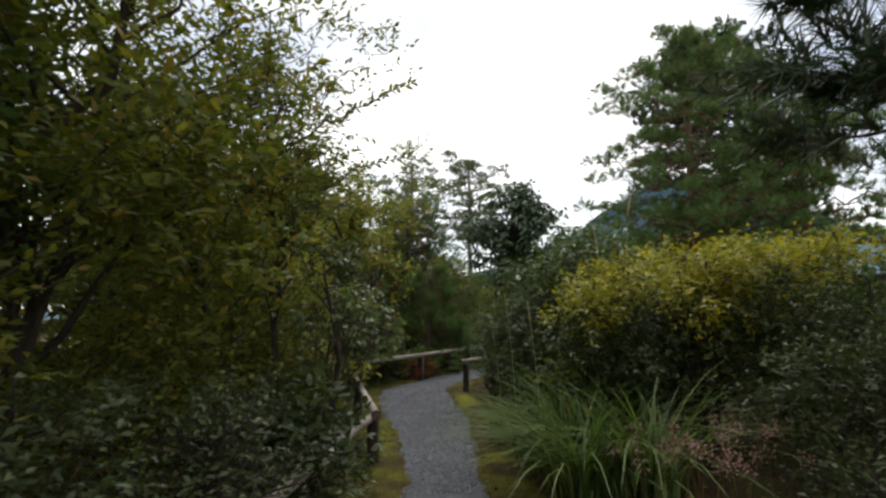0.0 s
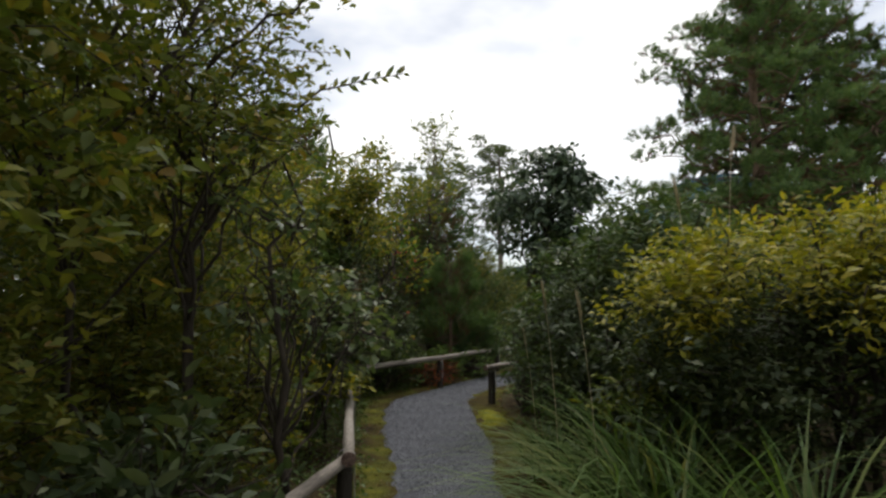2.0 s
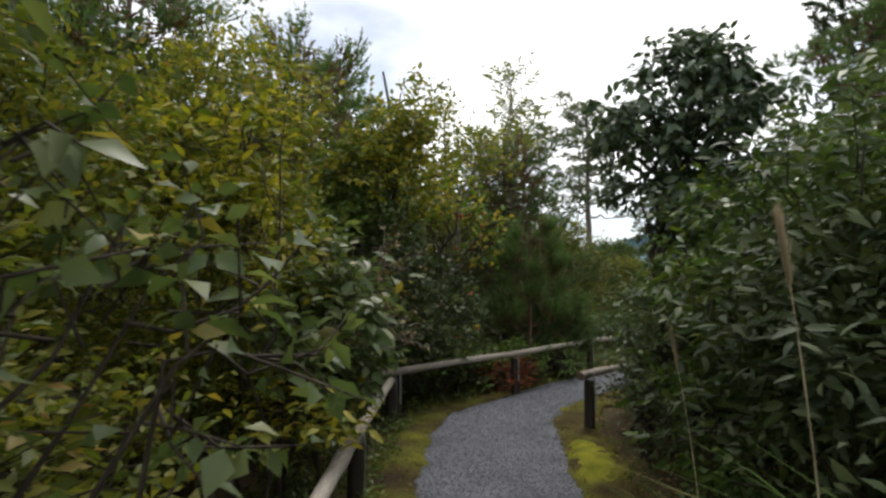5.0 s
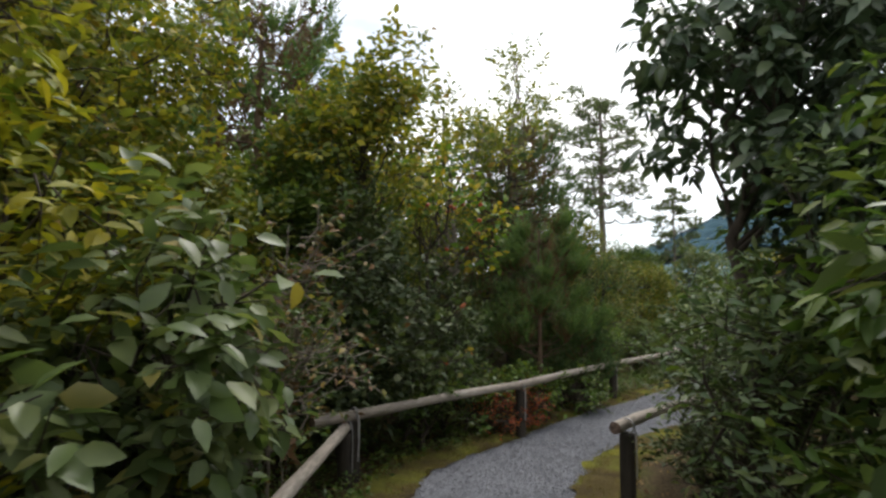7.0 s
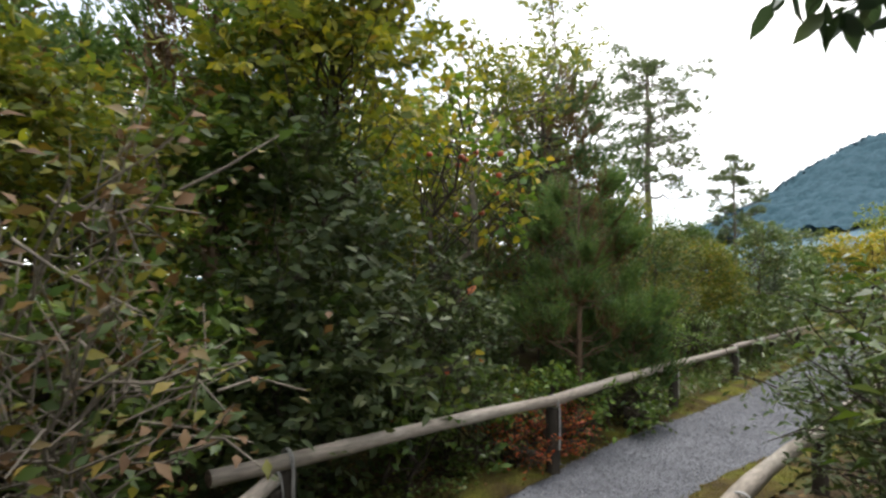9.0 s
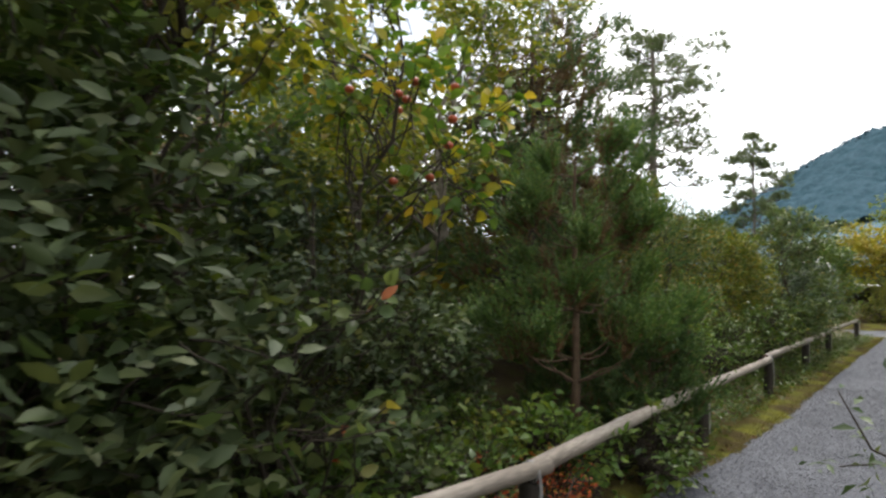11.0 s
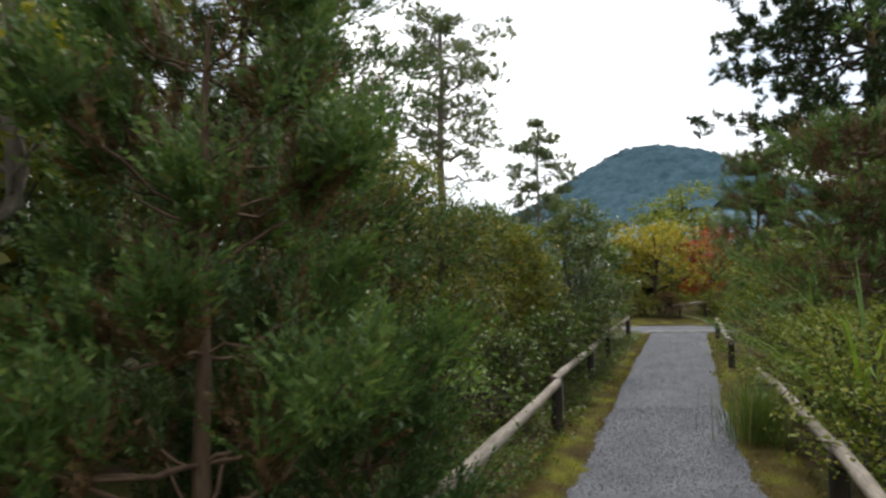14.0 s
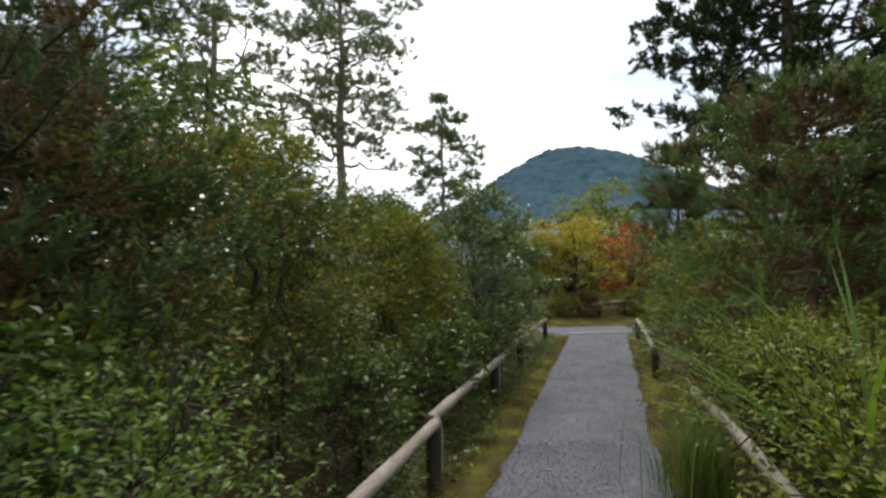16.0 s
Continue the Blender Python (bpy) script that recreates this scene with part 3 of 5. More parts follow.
def ground_z(x, y):
    """Level along the path, rising a little into the thickets, rolling farther off."""
    d = off_path(np.asarray(x, float), np.asarray(y, float))
    k = np.clip((d - 0.12) / 1.2, 0, 1)
    roll = 0.10 * np.sin(np.asarray(x) * 1.1 + 0.4) * np.sin(np.asarray(y) * 0.9) + 0.05 * np.sin(np.asarray(x) * 2.7) * np.sin(np.asarray(y) * 3.1 + 1)
    far = np.clip((np.hypot(x, np.asarray(y) - 12) - 30) / 40, 0, 1)
    z = k * (0.05 + roll * 0.6) * (1 - far)
    return float(z) if np.ndim(z) == 0 else z


def sheet(name, xs, ys, zfun):
    gx, gy = np.meshgrid(xs, ys)
    z = zfun(gx.ravel(), gy.ravel())
    v = np.stack([gx.ravel(), gy.ravel(), z], 1)
    nx, ny = len(xs), len(ys)
    i, j = np.meshgrid(np.arange(ny - 1), np.arange(nx - 1), indexing="ij")
    a = (i * nx + j).ravel()
    return smooth(mesh_of(name, v, np.stack([a, a + 1, a + nx + 1, a + nx], 1)))


xs = np.unique(np.concatenate([np.linspace(-900, -20, 12), np.arange(-20, 24, 0.35), np.linspace(24, 900, 12)]))
ys = np.unique(np.concatenate([np.linspace(-900, -8, 12), np.arange(-8, 44, 0.35), np.linspace(44, 900, 12)]))
me = sheet("ground", xs, ys, lambda x, y: ground_z(x, y) - 0.012)
me.materials.append(M_SOIL)
tagged(new("ground", me), "dark brown soil with leaf litter and low moss", "ground", kind="structure")


def strip(name, y0, y1, fa, fb, z, across=8, step=0.12, edge=0.0, seed=0):
    """A band between two edges along the path, fa and fb giving x at y."""
    rng = np.random.default_rng(seed)
    ys = np.arange(y0, y1, step)
    a, b = fa(ys), fb(ys)
    wob = 0.5 * np.sin(ys * 3.1 + seed) + 0.3 * np.sin(ys * 7.7 + 2 * seed) + rng.normal(0, 0.35, len(ys))
    wob2 = 0.5 * np.sin(ys * 2.6 + 5 + seed) + 0.3 * np.sin(ys * 8.9 + seed) + rng.normal(0, 0.35, len(ys))
    a, b = a + wob * edge, b + wob2 * edge
    s = np.linspace(0, 1, across)
    X = a[:, None] * (1 - s) + b[:, None] * s
    Y = np.repeat(ys[:, None], across, 1)
    Z = z(X.ravel(), Y.ravel(), np.tile(s, len(ys)))
    v = np.stack([X.ravel(), Y.ravel(), Z], 1)
    i, j = np.meshgrid(np.arange(len(ys) - 1), np.arange(across - 1), indexing="ij")
    k = (i * across + j).ravel()
    return smooth(mesh_of(name, v, np.stack([k, k + 1, k + across + 1, k + across], 1)))


fl, fr = (lambda y: edges_at(y)[0]), (lambda y: edges_at(y)[1])
me = strip("gravel_path", -6, 28.6, fl, fr, lambda x, y, s: 0.004 + 0.008 * np.sin(s * math.pi) + 0.004 * np.sin(x * 9) * np.sin(y * 8), 14, 0.1, 0.03)
me.materials.append(M_GRAVEL)
tagged(new("path", me), "grey crushed gravel footpath winding between log rails", "path", kind="structure")
for side, fa, fb in (("left", lambda y: fl(y) - 0.42, lambda y: fl(y) + 0.05), ("right", lambda y: fr(y) - 0.05, lambda y: fr(y) + 0.4)):
    me = strip("moss_verge", -6, 28.4, fa, fb, lambda x, y, s: ground_z(x, y) + 0.012 + 0.02 * np.sin(s * math.pi) + 0.012 * np.sin(x * 13 + y * 4) * np.sin(y * 11), 10, 0.08, 0.05, 3 if side == "left" else 8)
    me.materials.append(M_MOSS)
    tagged(new("moss_verge", me), "yellow-green moss verge with brown litter beside gravel", "moss", kind="structure")

me = sheet("moss_patch", np.linspace(1.02, 1.5, 14), np.linspace(8.3, 10.5, 40), lambda x, y: ground_z(x, y) + 0.045 * np.clip(1 - ((x - 1.27 + 0.1 * (y - 9.4)) / 0.22) ** 2 - ((y - 9.4) / 1.1) ** 2, -0.6, 1) + 0.006 * np.sin(x * 31) * np.sin(y * 27))
me.materials.append(M_MOSS_BRIGHT)
tagged(new("moss_patch", me), "bright yellow-green moss cushion beside the gravel", "moss", kind="structure")

# ---- log rail fences ----


def log_mesh(length, r0, r1, seed, sides=12):
    """A round log along +y with slight bends, knots and cut ends."""
    rng = np.random.default_rng(seed)
    k = max(6, int(length / 0.22))
    s = np.linspace(0, 1, k)
    bend = np.stack([0.012 * np.sin(s * 5 + seed), s * length, 0.014 * np.sin(s * 4.1 + 2 * seed)], 1)
    rad = r0 + (r1 - r0) * s + rng.normal(0, 0.0022, k)
    v, f = tubes([(bend, rad)], sides)
    caps = np.array([list(range(sides))[::-1], [(k - 1) * sides + i for i in range(sides)]])
    return smooth(mesh_of("log", v, [f])), bend, rad, v[caps[0]], v[caps[1]]


def add_log(parent, a, b, r0, r1, seed, base):
    a, b = Vector(a) - Vector(base), Vector(b) - Vector(base)
    me, _, _, c0, c1 = log_mesh((b - a).length, r0, r1, seed)
    m = Matrix.Translation(a) @ (b - a).to_track_quat("Y", "Z").to_matrix().to_4x4()
    rail = part("rail", me, M_LOG, parent)
    rail.matrix_basis = m
    for ring, sign in ((c0, -1), (c1, 1)):
        mid = ring.mean(0) + np.array([0, sign * 0.006, 0])
        n = len(ring)
        v = np.concatenate([ring, ring * 0.6 + mid * 0.4 + np.array([0, sign * 0.004, 0]), mid[None]])
        q = np.array([[i, (i + 1) % n, n + (i + 1) % n, n + i] for i in range(n)])
        t = np.array([[n + i, n + (i + 1) % n, 2 * n] for i in range(n)])
        part("cut_end", mesh_of("cut_end", v, [q, t]), M_CUT, rail, "dark cracked log end grain")
    return rail


def add_post(parent, x, y, top, base, seed, r=0.055):
    rng = np.random.default_rng(seed)
    zs = np.array([-0.25, 0.0, 0.12, 0.25, top - 0.02, top, top + 0.004])
    rr = np.array([1.05, 1.03, 1.0, 0.99, 0.97, 0.9, 0.05]) * r
    pts = np.stack([rng.normal(0, 0.002, 7), rng.normal(0, 0.002, 7), zs], 1)
    v, f = tubes([(pts, rr)], 12)
    post = part("post", smooth(mesh_of("post", v, f)), M_POST, parent)
    post.matrix_basis = Matrix.Translation(Vector((x, y, 0)) - Vector(base))
    return post


def add_tie(parent, x, y, z, along, base, r=0.049):
    """Wire wound over the rail, its end hanging down the post."""
    a = np.linspace(0, 2 * math.pi, 17)
    dx, dy = along
    loops = []
    for off in (-0.008, 0.0, 0.008):
        pts = np.stack([-dy * np.cos(a) * r + dx * off, dx * np.cos(a) * r + dy * off, np.sin(a) * r * 1.03], 1)
        loops.append((pts, np.full(17, 0.004)))
    for q in (0.0, 0.01):
        px, py = dy * (r + 0.012) + dx * q, -dx * (r + 0.012) + dy * q
        loops.append((np.array([[px * 0.8, py * 0.8, 0.02], [px, py, -0.06], [px * 1.05, py * 1.05, -0.2], [px, py, -0.36]]), np.full(4, 0.0045)))
    v, f = tubes(loops, 5)
    tie = part("wire_tie", mesh_of("wire_tie", v, f), M_TIE, parent, "pale twisted wire tie")
    tie.matrix_basis = Matrix.Translation(Vector((x, y, z)) - Vector(base))


def fence(label, rails, posts, seed):
    base = (posts[0][0], posts[0][1], 0)
    root = thing("log_fence", base[0], base[1], label, "fence", "log rail fences")
    for i, (a, b) in enumerate(rails):
        add_log(root, a, b, 0.044, 0.04, seed + i, base)
    for i, (x, y, top) in enumerate(posts):
        add_post(root, x, y, top - 0.05, base, seed + 20 + i)
        near = min(rails, key=lambda r: abs((Vector(r[1]) - Vector(r[0])).normalized().cross(Vector((x, y, top)) - Vector(r[0])).length))
        way = (Vector(near[1]) - Vector(near[0])).normalized()
        add_tie(root, x, y, top, (way.x, way.y), base)
    return root


RZ = 0.5
fence("weathered grey log rail on short dark posts", [((-0.35, -1.5, RZ - 0.02), (0.02, 2.4, RZ - 0.03)), ((0.0, 2.2, RZ - 0.05), (0.27, 5.5, RZ - 0.06)), ((0.33, 5.28, RZ), (-0.87, 10.5, RZ - 0.04))],
      [(-0.33, -1.3, RZ), (0.0, 2.3, RZ - 0.02), (0.28, 5.4, RZ - 0.02), (-0.3, 7.95, RZ - 0.03), (-0.84, 10.42, RZ - 0.03)], 1)
fence("long pale weathered log rail on dark posts with wire ties", [((-1.0, 10.15, RZ + 0.05), (0.4, 12.55, RZ + 0.05)), ((0.33, 12.45, RZ + 0.05), (2.62, 18.05, RZ)), ((2.58, 18.0, RZ), (5.0, 23.6, RZ)), ((4.95, 23.55, RZ), (6.85, 27.5, RZ))],
      [(-0.8, 10.5, RZ + 0.05), (0.337, 12.45, RZ + 0.05), (1.45, 15.2, RZ + 0.01), (2.6, 18.0, RZ), (3.77, 20.75, RZ), (4.95, 23.5, RZ), (6.75, 27.3, RZ)], 40)
fence("grey log rail half hidden under shrubs on dark posts", [((1.2, 10.35, RZ + 0.07), (2.25, 12.7, RZ)), ((2.2, 12.6, RZ), (3.82, 15.75, RZ - 0.03)), ((3.8, 15.7, RZ - 0.03), (5.1, 18.65, RZ - 0.03))],
      [(1.29, 10.5, RZ + 0.07), (2.2, 12.65, RZ), (3.8, 15.7, RZ - 0.03), (5.03, 18.5, RZ - 0.03)], 60)
fence("short length of grey log rail on dark posts", [((6.35, 21.5, RZ - 0.02), (8.95, 26.9, RZ - 0.02))], [(6.45, 21.7, RZ - 0.02), (8.8, 26.6, RZ - 0.02)], 80)

# ---- trees beside the first stretch ----
B = broadleaf
slim = B("slender_tree", -0.62, 4.9, [(-0.1, 0, 3.0, 0.9, 1.0, 0.9), (0.2, 0.1, 3.9, 0.75, 0.8, 0.7), (-0.3, -0.3, 2.2, 0.7, 0.8, 0.5)], M_OLIVE, "slender dark-stemmed tree with thin olive green leaves", "tree",
  twigs=680, leaf=0.081, width=0.42, trunk=0.04, limbs=34, gaps=0.65, seed=11)
B("slender_tree", -0.95, 4.6, [(0, 0, 2.9, 0.9, 0.9, 1.2), (-0.4, 0.2, 3.9, 0.8, 0.8, 0.7)], M_OLIVE, "slender dark-stemmed tree leaning among shrubs", "tree", twigs=520, leaf=0.081, width=0.42, trunk=0.03, limbs=26, gaps=0.65, seed=12)
B("leaning_tree", -1.5, 2.6, [(0.2, 0.4, 3.0, 1.2, 1.1, 1.3), (-0.2, 0, 4.2, 1.1, 1.1, 0.9), (0.6, 0.9, 2.2, 0.8, 0.8, 0.7)], M_OLIVE, "dark forked tree leaning over the path, olive leaves", "tree",
  twigs=2000, leaf=0.09, width=0.42, trunk=0.075, limbs=36, gaps=0.25, seed=13, lean=(0.3, 0.2))
# Added tree out of view, its crown darkens the first low shrubs.
B("leaning_tree", -1.7, 0.2, [(0.2, 0.2, 3.4, 1.3, 1.3, 0.9), (0.7, 0.9, 3.2, 1.0, 1.0, 0.7), (-0.3, 0, 4.5, 1.2, 1.2, 0.8)], M_OLIVE, "added unseen tree that shades the path's start", "tree", twigs=2100, leaf=0.085, width=0.45, trunk=0.08, limbs=34, gaps=0.15, seed=20, fine=False)
B("leaning_tree", -2.5, 1.9, [(0, 0.3, 3.6, 1.3, 1.3, 1.3), (0.3, 0.2, 4.9, 1.2, 1.2, 0.8), (0.5, 0.6, 2.4, 0.9, 0.9, 0.8)], M_GREEN, "dense green tree with dark crooked trunk", "tree", twigs=2100, leaf=0.09, width=0.45, trunk=0.08, limbs=34, gaps=0.15, seed=19, fine=False)
B("leaning_tree", -2.6, 4.2, [(0, 0, 3.2, 1.4, 1.4, 1.6), (0, 0, 4.8, 1.2, 1.2, 0.8)], M_OLIVE, "dense dark olive tree behind the thicket", "tree", twigs=1000, leaf=0.095, width=0.45, trunk=0.08, limbs=34, gaps=0.5, seed=14, fine=False)
B("yellowing_tree", -2.1, 8.6, [(0, 0, 2.4, 0.95, 1.0, 0.9), (0.3, 0.4, 3.2, 0.7, 0.8, 0.6)], M_OLIVE, "small tree with yellowing leaves above the rail", "tree",
  twigs=1300, leaf=0.074, width=0.5, trunk=0.04, limbs=30, gaps=0.35, seed=15, second=(M_YELLOW, 0.3, "yellowing leaves"))
B("broad_leaved_shrub", 0.05, 5.0, [(-0.15, 0, 1.75, 0.62, 0.6, 0.5), (0.1, 0.2, 1.3, 0.55, 0.6, 0.4), (-0.35, -0.1, 2.2, 0.4, 0.45, 0.3)], M_BIG, "forked shrub with broad grey-green oval leaves", "shrub",
  twigs=110, per=5, twig=0.2, leaf=0.085, width=0.6, trunk=0.034, limbs=22, gaps=0.3, seed=16, hang=0.35)
B("broad_leaved_shrub", -0.62, 7.8, [(0.08, 0, 1.25, 0.48, 0.58, 0.4), (0.0, -0.2, 0.95, 0.38, 0.42, 0.3), (-0.1, 0.1, 1.6, 0.42, 0.45, 0.28)], M_BIG, "dense shrub with broad grey-green oval leaves", "shrub",
  twigs=420, per=5, twig=0.2, leaf=0.112, width=0.56, trunk=0.03, limbs=22, gaps=0.2, seed=17, hang=0.3, stems=3, flat=0.9)
B("yellow_shrub", -0.62, 7.2, [(0.28, 0.1, 0.72, 0.3, 0.35, 0.22), (-0.1, 0.2, 1.25, 0.4, 0.4, 0.25), (-0.35, 0.35, 1.8, 0.5, 0.45, 0.22), (-0.4, 0.4, 2.3, 0.45, 0.45, 0.2)], M_YELLOW, "upright shrub with layers of yellow-green leaves", "shrub", twigs=420, per=6, leaf=0.09, width=0.45, trunk=0.022, limbs=24, gaps=0.2, seed=18, stems=3, second=(M_FRESH, 0.35, "greener leaves"), flat=1.2, up=0.05)


def bough(tree, a, b, seed, leaf=0.085, n=34):
    """A long arching bough with leaves to both sides of it."""
    rng = np.random.default_rng(seed)
    line = crooked(rng, a, b, 0.03, 10, -0.25)
    v, f = tubes([(line, np.linspace(0.012, 0.003, 10))], 6)
    bo = part("bough", smooth(mesh_of("bough", v, f)), M_BARK, tree)
    u = np.linspace(0.35, 1.0, n) * 9
    i = np.minimum(u.astype(int), 8)
    P = line[i] * (1 - u + i)[:, None] + line[i + 1] * (u - i)[:, None]
    way = unit(line[-1] - line[0])
    side = np.cross(way, np.array([0, 0, 1.0]))
    D = way * 0.6 + np.where(np.arange(n) % 2, 1, -1)[:, None] * side * 0.4 + np.where(np.arange(n) % 3, 0.7, -0.5)[:, None] * np.array([0, 0, 1.0]) + rng.normal(0, 0.15, (n, 3))
    L = leaf * rng.uniform(0.7, 1.15, n)
    v, f = leaves(P, D, side + rng.normal(0, 0.4, (n, 3)), L, L * 0.42)
    tagged(part("bough_leaves", mesh_of("bough_leaves", v, f), M_OLIVE, bo), kind="stuff")


bough(slim, (0.05, 0.05, 2.4), (1.3, 0.3, 2.95), 91)
bough(slim, (0.1, 0.0, 2.9), (1.35, -0.2, 3.5), 92)
# The darkest low shrubs here carry shade in their leaf colour.
for i, (x, y, h, r, mat, lab, lf) in enumerate([
        (-0.2, 2.7, 0.85, 0.45, M_SHADED_EVERGREEN, "low evergreen shrub, shade put into its dark leaves", 0.04), (-0.12, 3.75, 0.85, 0.42, M_SHADED_EVERGREEN, "low green shrub with long leaves", 0.075), (-1.3, 3.6, 1.5, 0.8, M_OLIVE, "twiggy olive shrub in shade", 0.055),
        (-0.7, 5.6, 1.2, 0.6, M_OLIVE, "twiggy olive shrub behind the rail", 0.055), (-1.3, 5.4, 2.0, 0.8, M_OLIVE, "tall olive shrub in the thicket", 0.055), (-0.85, 2.0, 1.1, 0.7, M_SHADED_EVERGREEN, "dark evergreen shrub in deep shade", 0.042),
        (-1.0, 1.0, 1.3, 0.8, M_SHADED_EVERGREEN, "dark olive shrub in deep shade", 0.055), (-1.7, 1.7, 2.0, 0.9, M_OLIVE, "tall olive shrub in shade", 0.06), (-1.5, 6.4, 2.2, 0.8, M_OLIVE, "tall olive shrub with thin leaves", 0.05),
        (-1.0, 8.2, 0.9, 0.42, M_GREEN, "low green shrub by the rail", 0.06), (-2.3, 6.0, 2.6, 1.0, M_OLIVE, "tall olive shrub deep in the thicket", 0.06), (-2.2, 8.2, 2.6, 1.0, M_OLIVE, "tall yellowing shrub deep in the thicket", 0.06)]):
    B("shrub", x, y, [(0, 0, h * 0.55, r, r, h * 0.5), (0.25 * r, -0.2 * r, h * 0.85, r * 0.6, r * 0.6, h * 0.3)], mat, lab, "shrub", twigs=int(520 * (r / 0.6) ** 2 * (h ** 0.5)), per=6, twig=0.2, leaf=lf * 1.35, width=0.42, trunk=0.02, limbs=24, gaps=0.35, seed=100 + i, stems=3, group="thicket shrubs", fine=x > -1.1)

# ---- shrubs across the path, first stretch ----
# Lower half: shade beneath the crown is painted as darker leaves.
B("yellow_topped_shrub", 3.55, 5.6, [(0, 0, 0.95, 1.25, 1.0, 0.65), (-0.55, 0.1, 1.3, 0.7, 0.7, 0.35), (0.5, 0, 1.4, 0.85, 0.8, 0.35), (-0.9, -0.2, 0.9, 0.5, 0.5, 0.4)], M_SHADED_EVERGREEN, "wide layered shrub, its inner shade put into dark leaves", "shrub",
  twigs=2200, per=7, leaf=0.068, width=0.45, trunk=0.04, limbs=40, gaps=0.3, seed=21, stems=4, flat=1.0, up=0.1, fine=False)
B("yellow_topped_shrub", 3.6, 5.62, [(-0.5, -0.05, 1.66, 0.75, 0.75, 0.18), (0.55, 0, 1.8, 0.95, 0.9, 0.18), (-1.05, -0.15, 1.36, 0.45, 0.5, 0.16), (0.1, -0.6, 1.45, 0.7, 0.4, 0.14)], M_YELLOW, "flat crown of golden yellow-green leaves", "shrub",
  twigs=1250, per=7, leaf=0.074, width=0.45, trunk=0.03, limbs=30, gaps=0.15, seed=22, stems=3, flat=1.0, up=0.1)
# Shrubs of the darkest leaf have their shade painted into it.
for i, (x, y, h, r, mat, lab, lf) in enumerate([
        (2.5, 6.9, 2.05, 0.8, M_SHADED_EVERGREEN, "tall evergreen shrub with drooping lance leaves", 0.066), (2.28, 7.95, 1.9, 0.6, M_GREEN, "bright evergreen shrub with drooping lance leaves", 0.082), (2.6, 6.0, 1.0, 0.45, M_FRESH, "small fresh green shrub beside grass", 0.07),
        (3.1, 8.3, 2.35, 1.0, M_GREEN, "tall glossy evergreen shrub in the thicket", 0.08), (3.1, 7.2, 2.35, 0.9, M_DARK, "tall glossy evergreen shrub", 0.08), (2.15, 8.95, 1.85, 0.65, M_DARK, "dark evergreen shrub beside gravel", 0.06), (1.82, 10.2, 0.55, 0.26, M_SHADED_EVERGREEN, "low dark shrub beside the post", 0.045), (1.98, 9.3, 1.15, 0.42, M_SHADED_EVERGREEN, "dark small-leaved shrub beside the post", 0.05),
        (2.05, 10.5, 1.3, 0.5, M_SHADED_EVERGREEN, "dark small-leaved shrub over the rail", 0.05), (2.35, 11.5, 1.75, 0.65, M_DARK, "small-leaved shrub over the rail", 0.05), (2.7, 9.9, 2.0, 0.8, M_GREEN, "evergreen shrub deep in the thicket", 0.07), (4.3, 8.8, 2.3, 0.9, M_OLIVE, "yellowish shrub deep in the thicket", 0.06),
        (3.9, 3.7, 1.1, 0.7, M_SHADED_EVERGREEN, "shaded olive shrub behind grass", 0.05), (4.6, 4.4, 1.7, 0.9, M_SHADED_EVERGREEN, "shaded shrub with thin leaves", 0.05), (3.4, 2.5, 0.6, 0.5, M_SHADED_EVERGREEN, "low green shrub beside the rail", 0.05), (5.0, 6.4, 1.9, 1.1, M_GREEN, "green shrub deep in the thicket", 0.06)]):
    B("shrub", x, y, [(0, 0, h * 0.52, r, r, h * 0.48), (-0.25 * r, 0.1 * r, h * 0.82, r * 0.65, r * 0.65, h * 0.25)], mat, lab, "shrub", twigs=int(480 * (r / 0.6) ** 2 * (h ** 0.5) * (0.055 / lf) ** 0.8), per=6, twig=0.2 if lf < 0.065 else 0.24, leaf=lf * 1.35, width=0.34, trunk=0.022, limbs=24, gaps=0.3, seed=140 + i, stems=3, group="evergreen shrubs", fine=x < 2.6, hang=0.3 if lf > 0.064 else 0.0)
B("magnolia_tree", 1.72, 9.5, [(0.45, 0, 2.3, 0.75, 0.7, 0.5), (0.0, 0.0, 2.55, 0.42, 0.5, 0.42), (0.4, 0.1, 3.0, 0.65, 0.6, 0.4), (0.1, -0.1, 2.1, 0.45, 0.45, 0.3), (0.9, -0.1, 2.0, 0.6, 0.6, 0.5), (0.95, 0.0, 2.7, 0.6, 0.6, 0.5), (0.35, 0.0, 3.35, 0.4, 0.4, 0.22), (0.75, -0.35, 1.6, 0.42, 0.42, 0.35)], M_GLOSSY, "small evergreen tree with hanging glossy leaves", "tree",
  twigs=1150, per=6, twig=0.22, leaf=0.125, width=0.44, trunk=0.055, limbs=22, gaps=0.25, seed=31, hang=0.65, up=0.05, fork=0.5)
for i, (x, y, n, ln, w) in enumerate([(2.1, 4.35, 150, 1.15, 0.019), (2.35, 5.0, 150, 1.25, 0.019), (2.0, 4.85, 130, 1.05, 0.017), (2.2, 5.6, 140, 1.2, 0.018), (2.6, 4.2, 140, 1.2, 0.019), (1.9, 5.4, 110, 0.9, 0.014), (1.95, 6.2, 150, 0.75, 0.011), (1.8, 6.7, 150, 0.65, 0.011), (1.75, 7.2, 120, 0.55, 0.01)]):
    grass_clump(x, y, n, ln, w, "arching clump of silver grass beside gravel", 200 + i, 0.13, 1.25)
grass_clump(4.35, 17.45, 620, 0.72, 0.006, "fine upright grass tuft at the path edge", 220, 0.17, 0.55)
